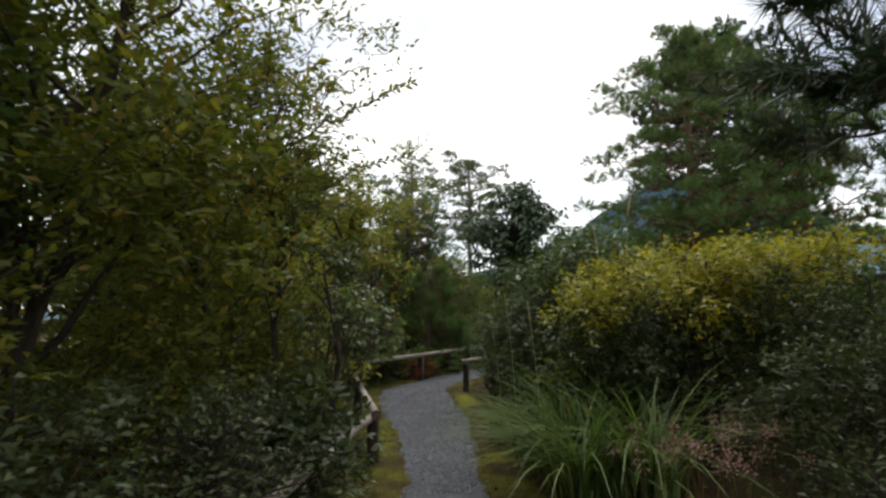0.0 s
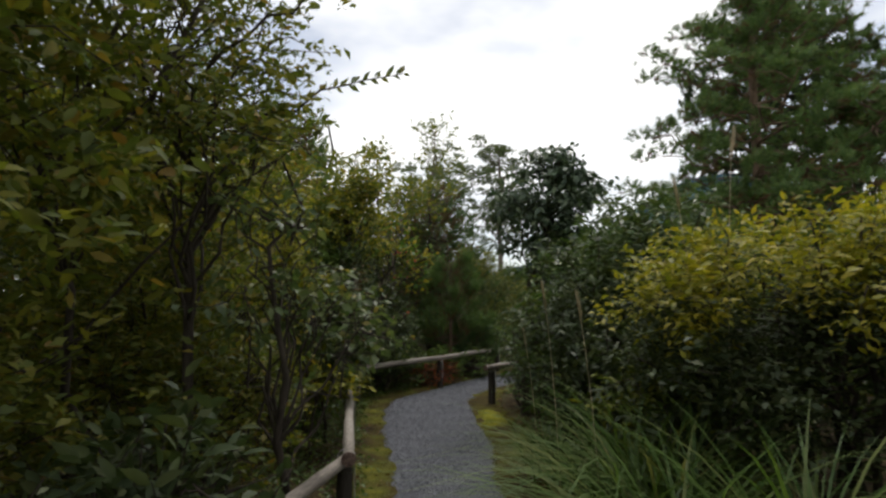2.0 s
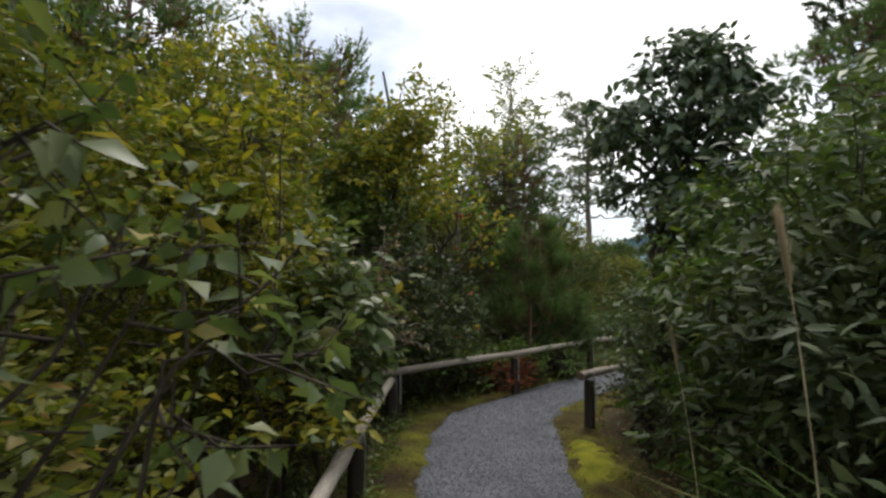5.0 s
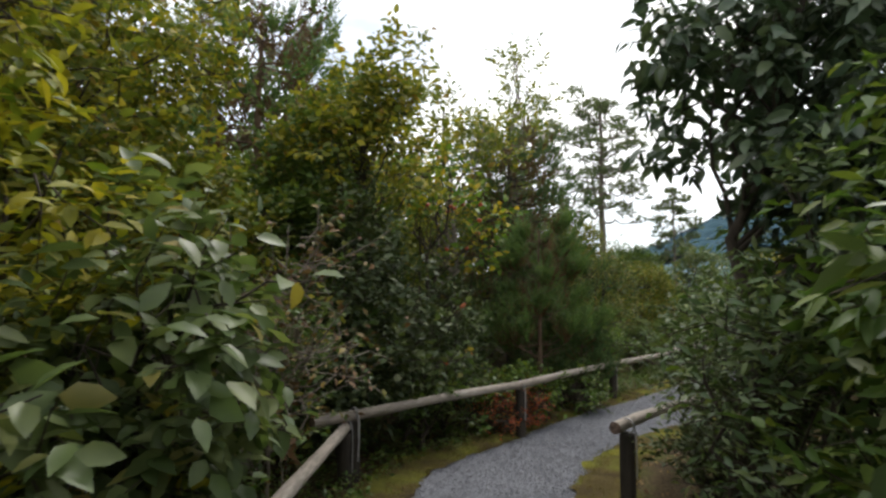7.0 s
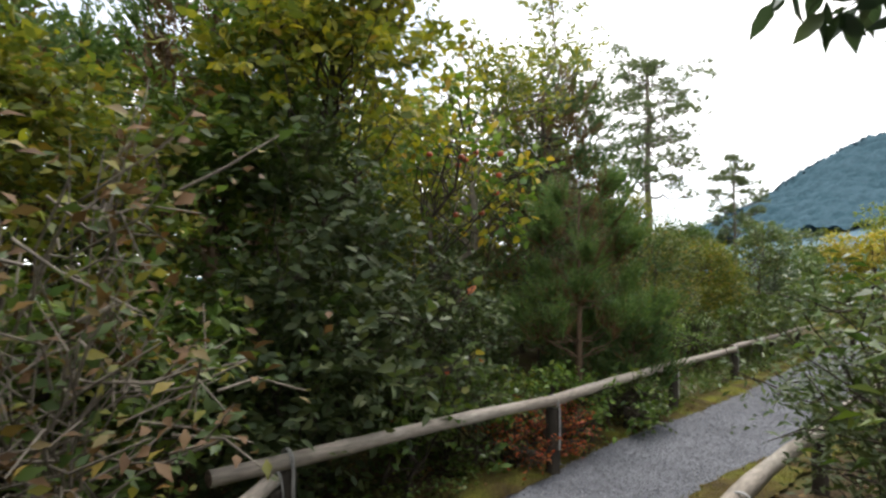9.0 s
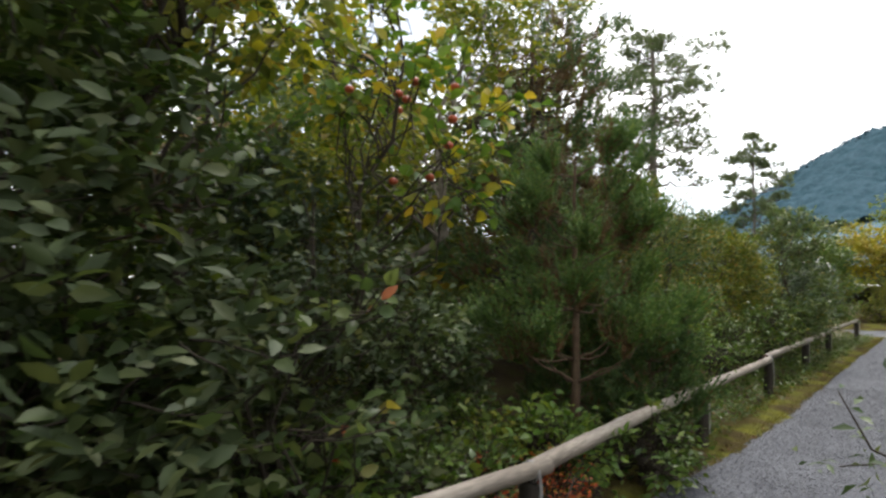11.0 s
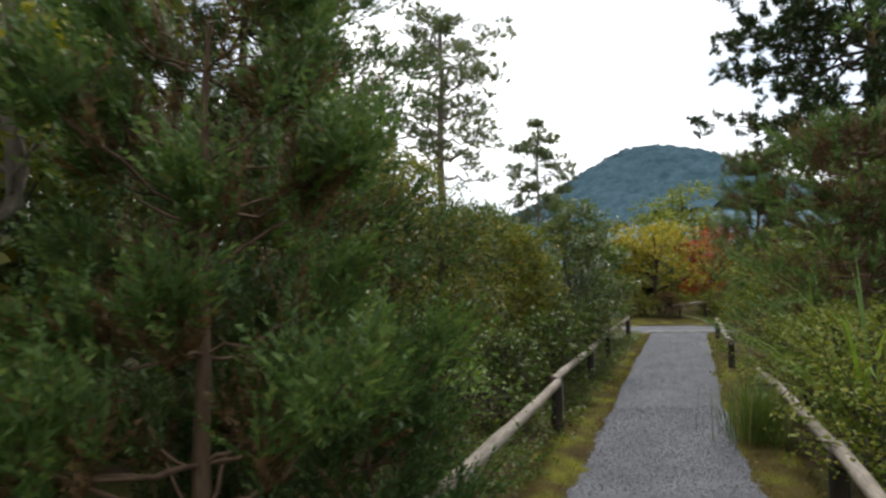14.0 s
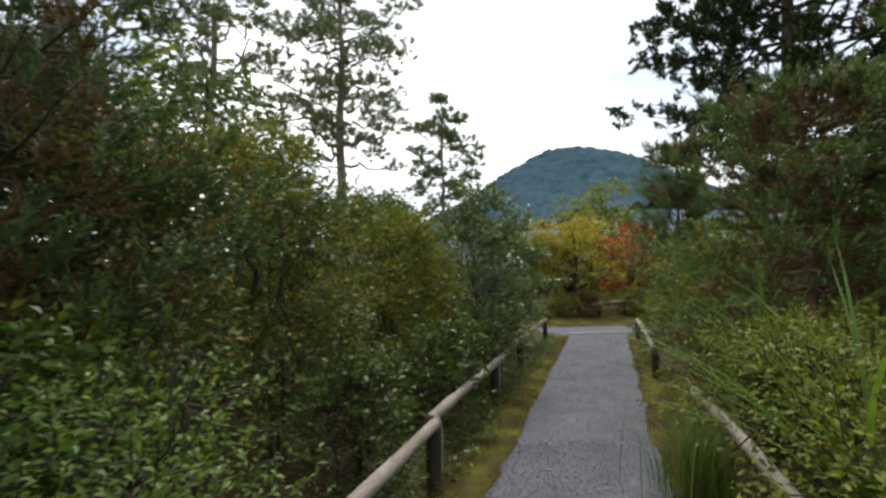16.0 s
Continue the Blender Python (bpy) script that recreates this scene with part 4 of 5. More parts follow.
grass_clump(4.5, 16.2, 60, 1.85, 0.026, "tall broad arching silver grass", 221, 0.1, 0.9, mat=M_LIME)
grass_clump(5.65, 18.25, 110, 1.7, 0.026, "tall broad arching silver grass", 222, 0.12, 1.0)


def plume(x, y, h, lean, seed):
    """A silver-grass stalk with a narrow feathery head."""
    rng = np.random.default_rng(seed)
    root = thing("silver_grass_plume", x, y, "thin straw stalk with pale feathery grass plume", "grass", "grass plumes", z=ground_z(x, y))
    s = np.linspace(0, 1, 8)
    stalk = np.stack([lean[0] * s ** 2, lean[1] * s ** 2, h * s - 0.03], 1)
    v, f = tubes([(stalk, np.linspace(0.0035, 0.002, 8))], 5)
    part("stalk", mesh_of("stalk", v, f), M_PLUME, root)
    n = 420
    u = rng.random(n)
    P = stalk[-1] + np.stack([lean[0] * 0.3 * u, lean[1] * 0.3 * u, u * 0.17 - 0.03], 1)
    D = np.stack([rng.normal(0, 0.1, n) + lean[0] * 0.3, rng.normal(0, 0.1, n) + lean[1] * 0.3, np.ones(n)], 1)
    v, f = needles(P, D, rng.uniform(0.05, 0.1, n), np.full(n, 0.003))
    part("plume", mesh_of("plume", v, f), M_PLUME, root)


for i, (x, y, h, lean) in enumerate([(1.74, 5.9, 1.5, (-0.08, 0.0)), (1.92, 5.35, 1.4, (-0.08, 0.05)), (1.68, 7.1, 1.1, (-0.08, 0.1)), (2.75, 5.4, 2.45, (0.1, 0.0)), (2.7, 5.7, 2.15, (-0.1, 0.0))]):
    plume(x, y, h, lean, 240 + i)

# faded flower heads on thin stems
rng = np.random.default_rng(5)
for i in range(5):
    x, y = 2.35 + rng.uniform(0, 0.7), 3.1 + rng.uniform(0, 0.5)
    root = thing("faded_flowers", x, y, "faded pinkish flower heads on bare stems", "flower", "faded flowers", z=ground_z(x, y))
    st = [(crooked(rng, (0, 0, -0.02), (rng.normal(0, 0.14), rng.normal(0, 0.14), rng.uniform(0.45, 0.7)), 0.02, 5), np.linspace(0.004, 0.002, 5)) for _ in range(6)]
    v, f = tubes(st, 4)
    tagged(part("stalk", mesh_of("stalk", v, f), M_BROWN, root), kind="stuff")
    P = np.concatenate([s[0][-1] + rng.normal(0, 0.03, (26, 3)) for s in st])
    v, f = leaves(P, rng.normal(size=P.shape), rng.normal(size=P.shape), np.full(len(P), 0.02), np.full(len(P), 0.015))
    tagged(part("flower_head", mesh_of("flower_head", v, f), M_PINK, root), kind="stuff")

# ---- thicket behind the bend ----
B("crooked_tree", -1.35, 11.8, [(0.1, 0, 3.7, 0.75, 0.75, 0.7), (0.0, 0, 2.9, 0.9, 0.9, 0.5), (0.5, 0.1, 3.4, 0.5, 0.5, 0.4)], M_OLIVE, "crooked dark-limbed tree with thinning yellowish leaves", "tree", twigs=620, leaf=0.095, width=0.55, trunk=0.05, limbs=30, gaps=0.55, seed=41, second=(M_YELLOW, 0.3, "yellow leaves"))
B("persimmon_tree", -1.95, 15.4, [(1.2, 0.1, 3.4, 0.8, 0.8, 0.5), (0.7, 0.0, 2.7, 0.9, 0.8, 0.4), (1.5, 0.2, 4.2, 0.7, 0.7, 0.6), (0.2, -0.2, 3.3, 0.7, 0.7, 0.5)], M_FRESH, "leaning persimmon tree with sparse yellow-green leaves", "tree", twigs=640, per=6, leaf=0.085, width=0.6, trunk=0.065, limbs=16, gaps=0.45, seed=42, bark=M_BARK_GREY, second=(M_YELLOW, 0.3, "yellow leaves"), fork=0.55, lean=(0.5, 0.0))
B("airy_tree", -0.35, 19.2, [(0, 0, 5.2, 0.9, 0.9, 0.8), (0.1, 0, 6.5, 0.75, 0.75, 0.9), (-0.3, 0, 4.2, 0.9, 0.9, 0.6)], M_FRESH, "tall thin tree with sparse pale yellow-green leaves", "tree", twigs=330, per=6, twig=0.34, leaf=0.11, width=0.55, trunk=0.06, limbs=34, gaps=0.4, seed=48, bark=M_BARK_GREY, fork=0.5, up=0.7)
# The two darkest shrubs get the leaf colour that holds shade.
for i, (x, y, h, r, mat, lab, lf) in enumerate([
        (-1.2, 11.2, 2.1, 0.7, M_SHADED_EVERGREEN, "dense dark camellia-like shrub", 0.066), (-0.85, 12.35, 1.9, 0.6, M_SHADED_EVERGREEN, "dense dark green shrub behind the rail", 0.05), (-0.75, 13.2, 1.3, 0.42, M_DARK, "dark green shrub behind the rail", 0.06),
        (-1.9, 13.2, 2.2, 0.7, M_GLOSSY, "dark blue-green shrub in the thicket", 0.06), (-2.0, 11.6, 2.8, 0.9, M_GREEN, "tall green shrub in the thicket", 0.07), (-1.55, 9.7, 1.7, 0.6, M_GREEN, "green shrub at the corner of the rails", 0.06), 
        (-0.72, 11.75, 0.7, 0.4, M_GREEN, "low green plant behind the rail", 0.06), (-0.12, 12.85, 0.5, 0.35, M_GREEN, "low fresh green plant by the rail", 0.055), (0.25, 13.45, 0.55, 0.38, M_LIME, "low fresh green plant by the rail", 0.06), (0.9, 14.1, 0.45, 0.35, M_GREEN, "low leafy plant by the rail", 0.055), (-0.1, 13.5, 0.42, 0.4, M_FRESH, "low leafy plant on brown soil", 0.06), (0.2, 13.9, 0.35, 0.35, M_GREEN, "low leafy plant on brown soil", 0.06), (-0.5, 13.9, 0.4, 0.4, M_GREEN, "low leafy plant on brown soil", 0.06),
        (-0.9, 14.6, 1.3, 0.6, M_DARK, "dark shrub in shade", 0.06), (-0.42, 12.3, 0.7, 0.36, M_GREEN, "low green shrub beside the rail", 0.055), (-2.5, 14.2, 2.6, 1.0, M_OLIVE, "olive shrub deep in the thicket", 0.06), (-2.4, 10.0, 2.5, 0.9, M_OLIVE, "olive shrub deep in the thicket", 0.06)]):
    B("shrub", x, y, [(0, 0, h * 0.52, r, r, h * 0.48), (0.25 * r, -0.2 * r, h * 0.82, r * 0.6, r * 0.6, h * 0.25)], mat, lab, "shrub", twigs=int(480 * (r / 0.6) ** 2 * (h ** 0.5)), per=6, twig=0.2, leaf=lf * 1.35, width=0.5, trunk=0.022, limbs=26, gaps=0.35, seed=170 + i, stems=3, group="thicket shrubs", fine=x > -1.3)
B("broad_leaved_shrub", -0.6, 11.6, [(0.0, 0, 0.85, 0.32, 0.4, 0.25), (0.36, -0.02, 1.36, 0.28, 0.3, 0.14)], M_BIG, "young shrub with broad pale green leaves", "shrub", twigs=52, per=5, leaf=0.095, width=0.55, trunk=0.014, limbs=16, gaps=0.3, seed=43, stems=2, second=(M_RED, 0.03, "single red leaves"))
B("half_bare_shrub", -0.92, 9.1, [(0, 0, 1.65, 0.6, 0.55, 0.42), (0.1, 0.0, 1.0, 0.55, 0.5, 0.45)], M_RUSTY, "half-bare shrub with grey twigs and withered leaves", "shrub", twigs=300, per=5, twig=0.2, leaf=0.06, width=0.5, trunk=0.011, limbs=60, gaps=0.5, seed=47, stems=5, bark=M_BARK_GREY, second=(M_BROWN, 0.45, "withered brown leaves"))
B("red_shrub", 0.25, 12.85, [(0, 0, 0.22, 0.32, 0.3, 0.2)], M_RED, "low rust-red shrub under the rail", "shrub", twigs=230, per=6, twig=0.12, leaf=0.035, width=0.5, trunk=0.012, limbs=14, gaps=0.3, seed=44, stems=3)
B("red_shrub", 0.05, 12.45, [(0, 0, 0.18, 0.28, 0.28, 0.16)], M_RED, "low rust-red shrub under the rail", "shrub", twigs=130, per=6, twig=0.12, leaf=0.035, width=0.5, trunk=0.012, limbs=14, gaps=0.3, seed=45, stems=3)

C = conifer
cedar("cedar", 0.42, 14.35, 2.5, 0.86, M_PINE, "bushy cedar with feathery green shoots, brown inside", base=0.24, whorls=7, per=5, fans=8, cords=11, cord=0.22, nw=0.015, trunk=0.045, seed=66, brown=0.35, rise=0.75, spread=0.42, top_r=0.34, bark=M_BARK_PINE)
cedar("young_cedar", 1.0, 14.75, 1.25, 0.5, M_CEDAR, "low young cedar with fans of bright shoots", base=0.1, whorls=8, per=6, fans=3, cords=9, cord=0.2, trunk=0.028, seed=52, brown=0.12, rise=0.8)
cedar("young_cedar", 0.35, 15.3, 1.6, 0.6, M_CEDAR, "young bushy cedar with feathery bright green shoots", base=0.1, whorls=8, per=6, fans=3, cords=9, cord=0.2, trunk=0.03, seed=51, brown=0.15, rise=0.7)
cedar("dark_cedar", -0.33, 17.3, 4.9, 1.75, M_CEDAR, "tall dark cedar with drooping limbs, brown inside", base=0.2, whorls=17, per=7, fans=4, cords=8, cord=0.28, needle=0.06, nw=0.02, dense=20, trunk=0.085, seed=50, brown=0.45, rise=0.25, top_r=0.4, bark=M_BARK)
cedar("dark_cedar", -4.6, 10.6, 6.0, 1.9, M_PINE, "tall cedar with rust-brown inner needles", base=0.25, whorls=15, per=7, fans=4, cords=7, cord=0.3, needle=0.08, nw=0.034, dense=15, trunk=0.1, seed=49, brown=0.4, rise=0.4, top_r=0.4)
cedar("dark_cedar", -3.1, 12.7, 5.4, 1.8, M_PINE, "tall cedar with rust-brown inner needles", base=0.3, whorls=14, per=7, fans=4, cords=7, cord=0.3, needle=0.08, nw=0.034, dense=15, trunk=0.1, seed=53, brown=0.42, rise=0.4, top_r=0.45)
open_pine("tall_pine", 1.9, 28.6, 9.35, 2.3, M_PINE_HAZED, "tall thin red pine with open layered crown", base=0.5, limbs=34, subs=6, tufts=14, puff=0.3, tuft=26, nw=0.02, trunk=0.17, seed=54, bark=M_BARK_GREY, crown=(0.75, 0.95, 1.0, 0.8, 0.75, 0.45))
open_pine("tall_pine", -1.0, 27.5, 8.3, 2.2, M_PINE_HAZED, "open-crowned red pine with spreading limbs", base=0.5, limbs=24, subs=5, tufts=12, puff=0.3, nw=0.022, trunk=0.16, seed=55, bark=M_BARK_GREY, crown=(0.7, 1.0, 0.9, 0.6))
open_pine("thin_pine", 3.75, 24.2, 4.75, 0.75, M_PINE_HAZED, "thin young pine with upturned limbs", base=0.55, limbs=17, subs=4, tufts=9, puff=0.17, tuft=30, needle=0.09, nw=0.018, rise=0.6, trunk=0.055, seed=56, bark=M_BARK_GREY, crown=(0.8, 1.0, 0.9, 0.7))
open_pine("spreading_pine", 7.9, 15.9, 9.6, 3.1, M_PINE, "large spreading pine with rounded needle clumps", base=0.22, limbs=60, subs=5, tufts=18, puff=0.4, tuft=26, needle=0.15, nw=0.02, rise=0.25, trunk=0.2, seed=57, crown=(0.8, 1.0, 0.9, 0.85, 0.65, 0.3), brown=0.25)
open_pine("spreading_pine", 9.5, 13.4, 6.6, 2.3, M_PINE, "dark spreading pine behind the shrubs", base=0.15, limbs=44, subs=5, tufts=16, puff=0.38, tuft=26, needle=0.15, nw=0.02, rise=0.25, trunk=0.17, seed=58, crown=(1.0, 1.0, 0.9, 0.5), brown=0.3)
C("overhanging_pine", 4.35, 2.45, 6.0, 1.95, M_PINE_DARK, "dark pine whose drooping limbs hang over the path", base=0.45, whorls=10, per=8, tuft=66, needle=0.2, nw=0.02, rise=-0.05, trunk=0.12, seed=59, along=14, inner=0.6)
C("great_fir", 14.7, 28.2, 15.0, 5.2, M_PINE_DARK, "great dark conifer with long level limbs", base=0.34, whorls=13, per=8, tuft=30, needle=0.19, nw=0.42, rise=0.12, trunk=0.34, seed=60, along=30, spray=True, density=0.85, pads=True, top_r=0.4, bark=M_BARK)
cedar("layered_cypress", 6.75, 19.1, 3.75, 1.55, M_PINE, "broad layered cypress, rusty brown inside, above rail", base=0.08, whorls=16, per=8, fans=4, cords=8, cord=0.26, needle=0.06, nw=0.024, dense=16, trunk=0.08, seed=67, brown=0.5, rise=0.15, top_r=0.32, flat=0.5)

# ---- along the straight stretch ----
for i, (x, y, h, r, mat, lab, lf) in enumerate([
        (1.25, 16.05, 1.3, 0.55, M_LIME, "fresh lime green low shrub behind the rail", 0.03), (2.0, 18.3, 0.9, 0.5, M_GREEN, "low green shrub behind the rail", 0.045), (0.4, 16.6, 1.3, 0.7, M_GREEN, "green shrub in the thicket", 0.05),
        (1.35, 19.0, 2.4, 0.85, M_RUSTY, "thin-leaved shrub turning yellow", 0.05), (0.3, 18.1, 2.5, 0.9, M_RUSTY, "tall thin-stemmed shrub with rusty yellow sprays", 0.05), (2.4, 20.9, 2.2, 0.9, M_OLIVE, "olive shrub behind the rail", 0.06), (2.9, 19.7, 1.2, 0.5, M_GREEN, "low green shrub along the rail", 0.05),
        (2.6, 22.6, 2.2, 0.9, M_OLIVE, "olive shrub behind the rail", 0.06), (3.6, 21.6, 1.2, 0.5, M_GREEN, "green shrub along the rail", 0.05), (4.4, 24.4, 2.2, 0.8, M_GLOSSY, "grey-green shrub behind the rail", 0.06), (3.75, 22.0, 2.85, 0.75, M_BIG, "round-headed small evergreen beside the rail", 0.07), (5.4, 26.4, 2.4, 0.9, M_GREEN, "green shrub at the end of the rail", 0.07),
        (0.6, 22.0, 3.4, 1.2, M_OLIVE, "tall olive shrub deep in the thicket", 0.07), (-1.0, 19.6, 3.6, 1.3, M_DARK, "tall olive shrub deep in the thicket", 0.07), (2.2, 25.0, 3.0, 1.3, M_GREEN, "green shrub deep in the thicket", 0.07),
        (4.55, 16.6, 1.15, 0.72, M_FRESH, "bright lance-leaved shrub over the rail", 0.034), (5.2, 17.75, 1.15, 0.75, M_FRESH, "bright lance-leaved shrub over the rail", 0.034), (4.15, 15.6, 1.1, 0.6, M_FRESH, "yellow-green shrub over the rail", 0.034), (5.9, 19.0, 1.0, 0.5, M_GREEN, "green shrub behind the rail", 0.05),
        (3.6, 14.3, 0.8, 0.45, M_GREEN, "low green shrub by the rail", 0.055), (6.7, 20.6, 1.2, 0.5, M_DARK, "dark small-leaved shrub beside rail", 0.05), (8.2, 20.6, 3.2, 1.1, M_GREEN, "tall dense green shrub beyond rail", 0.06),
        (6.6, 17.3, 1.7, 0.8, M_GREEN, "dense green shrub beyond the rail", 0.06), (7.75, 22.4, 2.2, 0.95, M_FRESH, "yellow-green shrub beyond the rail", 0.06), (9.3, 33.0, 0.8, 0.6, M_OLIVE, "low brown-green shrub on the bank", 0.07), (10.2, 33.2, 0.9, 0.6, M_BROWN, "low brownish shrub on the bank", 0.07), (11.9, 33.0, 1.0, 0.7, M_OLIVE, "low olive shrub on the bank", 0.07), (13.2, 32.6, 1.3, 0.8, M_GREEN, "green shrub on the bank", 0.07), (9.6, 25.4, 2.0, 0.8, M_GREEN, "green shrub beyond the rail", 0.06), (8.2, 17.8, 4.2, 1.3, M_GREEN, "tall broad evergreen beyond the rail", 0.08)]):
    big = r > 0.75
    B("shrub" if h < 3.3 else "small_tree", x, y, [(0, 0, h * 0.52, r, r, h * 0.48), (0.2 * r, -0.2 * r, h * 0.82, r * 0.65, r * 0.65, h * 0.2)], mat, lab, "shrub" if h < 3.3 else "tree", twigs=int(430 * (r / 0.6) ** 2 * (h ** 0.5) * (0.05 / lf)), per=6, twig=0.2, leaf=lf * 1.35, width=0.45, trunk=0.024 if h < 3.3 else 0.06, limbs=26, gaps=0.35, seed=300 + i, stems=3 if h < 3.3 else 1, group="rail-side shrubs", fine=lf < 0.036)
C("bushy_pine", 10.6, 27.6, 4.9, 1.5, M_PINE, "bushy pine with rusty needles", base=0.12, whorls=12, per=8, tuft=50, needle=0.17, nw=0.016, rise=0.4, trunk=0.09, seed=61, along=9, brown=0.35, top_r=0.4)
C("bushy_pine", 12.4, 26.3, 5.2, 1.6, M_PINE, "bushy pine with rusty needles", base=0.12, whorls=12, per=8, tuft=50, needle=0.17, nw=0.016, rise=0.4, trunk=0.09, seed=62, along=9, brown=0.35, top_r=0.4)

# ---- beyond the cross path ----
B("golden_maple", 10.6, 34.3, [(0, 0, 2.4, 1.9, 1.6, 1.1), (-0.6, 0, 3.0, 1.1, 1.0, 0.6)], M_GOLD, "rounded maple turning golden yellow", "tree", twigs=900, per=6, leaf=0.12, width=0.8, trunk=0.09, limbs=30, gaps=0.25, seed=71, fine=False)
B("red_maple", 13.1, 34.6, [(0, 0, 2.6, 1.3, 1.2, 0.9), (-0.4, 0, 1.4, 1.2, 1.0, 0.5)], M_RED, "maple in red and orange autumn leaf", "tree", twigs=650, per=6, leaf=0.12, width=0.8, trunk=0.08, limbs=26, gaps=0.3, seed=72, fine=False)
B("round_tree", 16.8, 46.0, [(0, 0, 5.2, 2.4, 2.4, 2.0), (0.6, 0, 3.2, 2.8, 2.6, 1.6)], M_FRESH, "rounded light green tree in the distance", "tree", twigs=1100, per=6, twig=0.4, leaf=0.2, width=0.7, trunk=0.16, limbs=30, gaps=0.35, seed=73, fine=False)
cross = sheet("cross_path", np.linspace(5.5, 22, 60), np.linspace(28.55, 31.2, 14), lambda x, y: 0.006 + 0.004 * np.sin(x * 3) * np.sin(y * 5))
cross.materials.append(M_GRAVEL)
tagged(new("cross_path", cross), "pale gravel path crossing at the far end", "path", kind="structure")
bank = sheet("moss_bank", np.linspace(3, 26, 90), np.linspace(31.0, 36.5, 30), lambda x, y: 0.02 + 0.22 * np.clip((y - 31.1) / 2.5, 0, 1) + 0.05 * np.sin(x * 1.9) * np.sin(y * 2.3) * np.clip((y - 31.1), 0, 1))
bank.materials.append(M_MOSS)
tagged(new("moss_bank", bank), "low yellowish mossy bank behind the cross path", "moss", kind="structure")
kerb = thing("stone_kerb", 7.7, 28.6, "pale flat kerb stones across the path's end", "kerb")
for i in range(4):
    bm = bmesh.new()
    bmesh.ops.create_cube(bm, size=1.0)
    bmesh.ops.scale(bm, vec=(0.47, 0.16, 0.14), verts=bm.verts)
    bmesh.ops.bevel(bm, geom=bm.edges[:], offset=0.015, segments=2, affect="EDGES")
    me = bpy.data.meshes.new("kerb_stone")
    bm.to_mesh(me)
    bm.free()
    st = part("kerb_stone", me, M_KERB, kerb)
    st.matrix_basis = pose(0.35 + i * 0.485, 0.01 * (i % 2), -0.02)
shelter = thing("bamboo_rail", 11.2, 32.9, "pale low bamboo rail on dark stakes before the maples", "fence", z=0.1)
for dz, dx in ((0.55, 0.0),):
    v, f = tubes([(np.array([[-0.75 + dx, 0, dz - 0.06], [0, 0, dz], [0.75 + dx, 0, dz + 0.09]]), np.array([0.05, 0.05, 0.045]))], 8)
    part("pole", smooth(mesh_of("pole", v, f)), M_LOG, shelter)
for dx in (-0.45, 0.5):
    v, f = tubes([(np.array([[dx, 0.02, -0.2], [dx, 0.02, 0.53]]), np.array([0.04, 0.035]))], 8)
    part("stake", smooth(mesh_of("stake", v, f)), M_POST, shelter)

# ---- persimmons ----
bm = bmesh.new()
bmesh.ops.create_uvsphere(bm, u_segments=14, v_segments=10, radius=0.03)
for v in bm.verts:
    v.co.z *= 0.82
    v.co.xy *= 1 + 0.05 * math.cos(4 * math.atan2(v.co.y, v.co.x))
fruit_mesh = bpy.data.meshes.new("persimmon")
bm.to_mesh(fruit_mesh)
bm.free()
smooth(fruit_mesh).materials.append(M_FRUIT)
sapling = B("persimmon_tree", -0.98, 13.2, [(0.45, -0.2, 2.35, 0.6, 0.55, 0.4), (0.0, 0.1, 2.9, 0.7, 0.6, 0.4), (0.75, -0.4, 1.95, 0.3, 0.3, 0.25)], M_LIME, "small persimmon tree with yellowing leaves and red fruit", "tree", twigs=170, per=5, leaf=0.1, width=0.65, trunk=0.035, limbs=24, gaps=0.45, seed=46, second=(M_GOLD, 0.35, "golden leaves"), hang=0.2)
rng = np.random.default_rng(4)
for i in range(11):
    fr = new("persimmon", fruit_mesh)
    fr.parent = sapling
    fr.matrix_basis = pose(0.45 + rng.uniform(-0.4, 0.4), -0.3 + rng.uniform(-0.3, 0.25), 2.2 + rng.uniform(-0.3, 0.35), rng.uniform(-20, 20), 0, rng.uniform(0, 90))

# ---- woods that close the place ----
wood_a = B("woodland_tree", -6.5, 6.0, [(0, 0, 3.4, 1.9, 1.9, 2.2), (0.4, 0.3, 5.2, 1.4, 1.4, 1.2), (-0.5, 0.2, 1.6, 1.6, 1.6, 1.2)], M_OLIVE, "olive green woodland tree in the dense woods", "tree", twigs=640, per=6, twig=0.38, leaf=0.2, width=0.5, trunk=0.11, limbs=16, gaps=0.25, seed=81, fine=False, group="background woods")
wood_b = B("woodland_tree", -5.5, 11.0, [(0, 0, 2.9, 1.7, 1.7, 1.9), (-0.4, 0.3, 4.3, 1.2, 1.2, 1.0), (0.5, 0.2, 1.3, 1.6, 1.6, 1.1)], M_DARK, "dark green woodland tree in the dense woods", "tree", twigs=600, per=6, twig=0.38, leaf=0.2, width=0.5, trunk=0.1, limbs=16, gaps=0.25, seed=82, fine=False, group="background woods")
rng = np.random.default_rng(9)
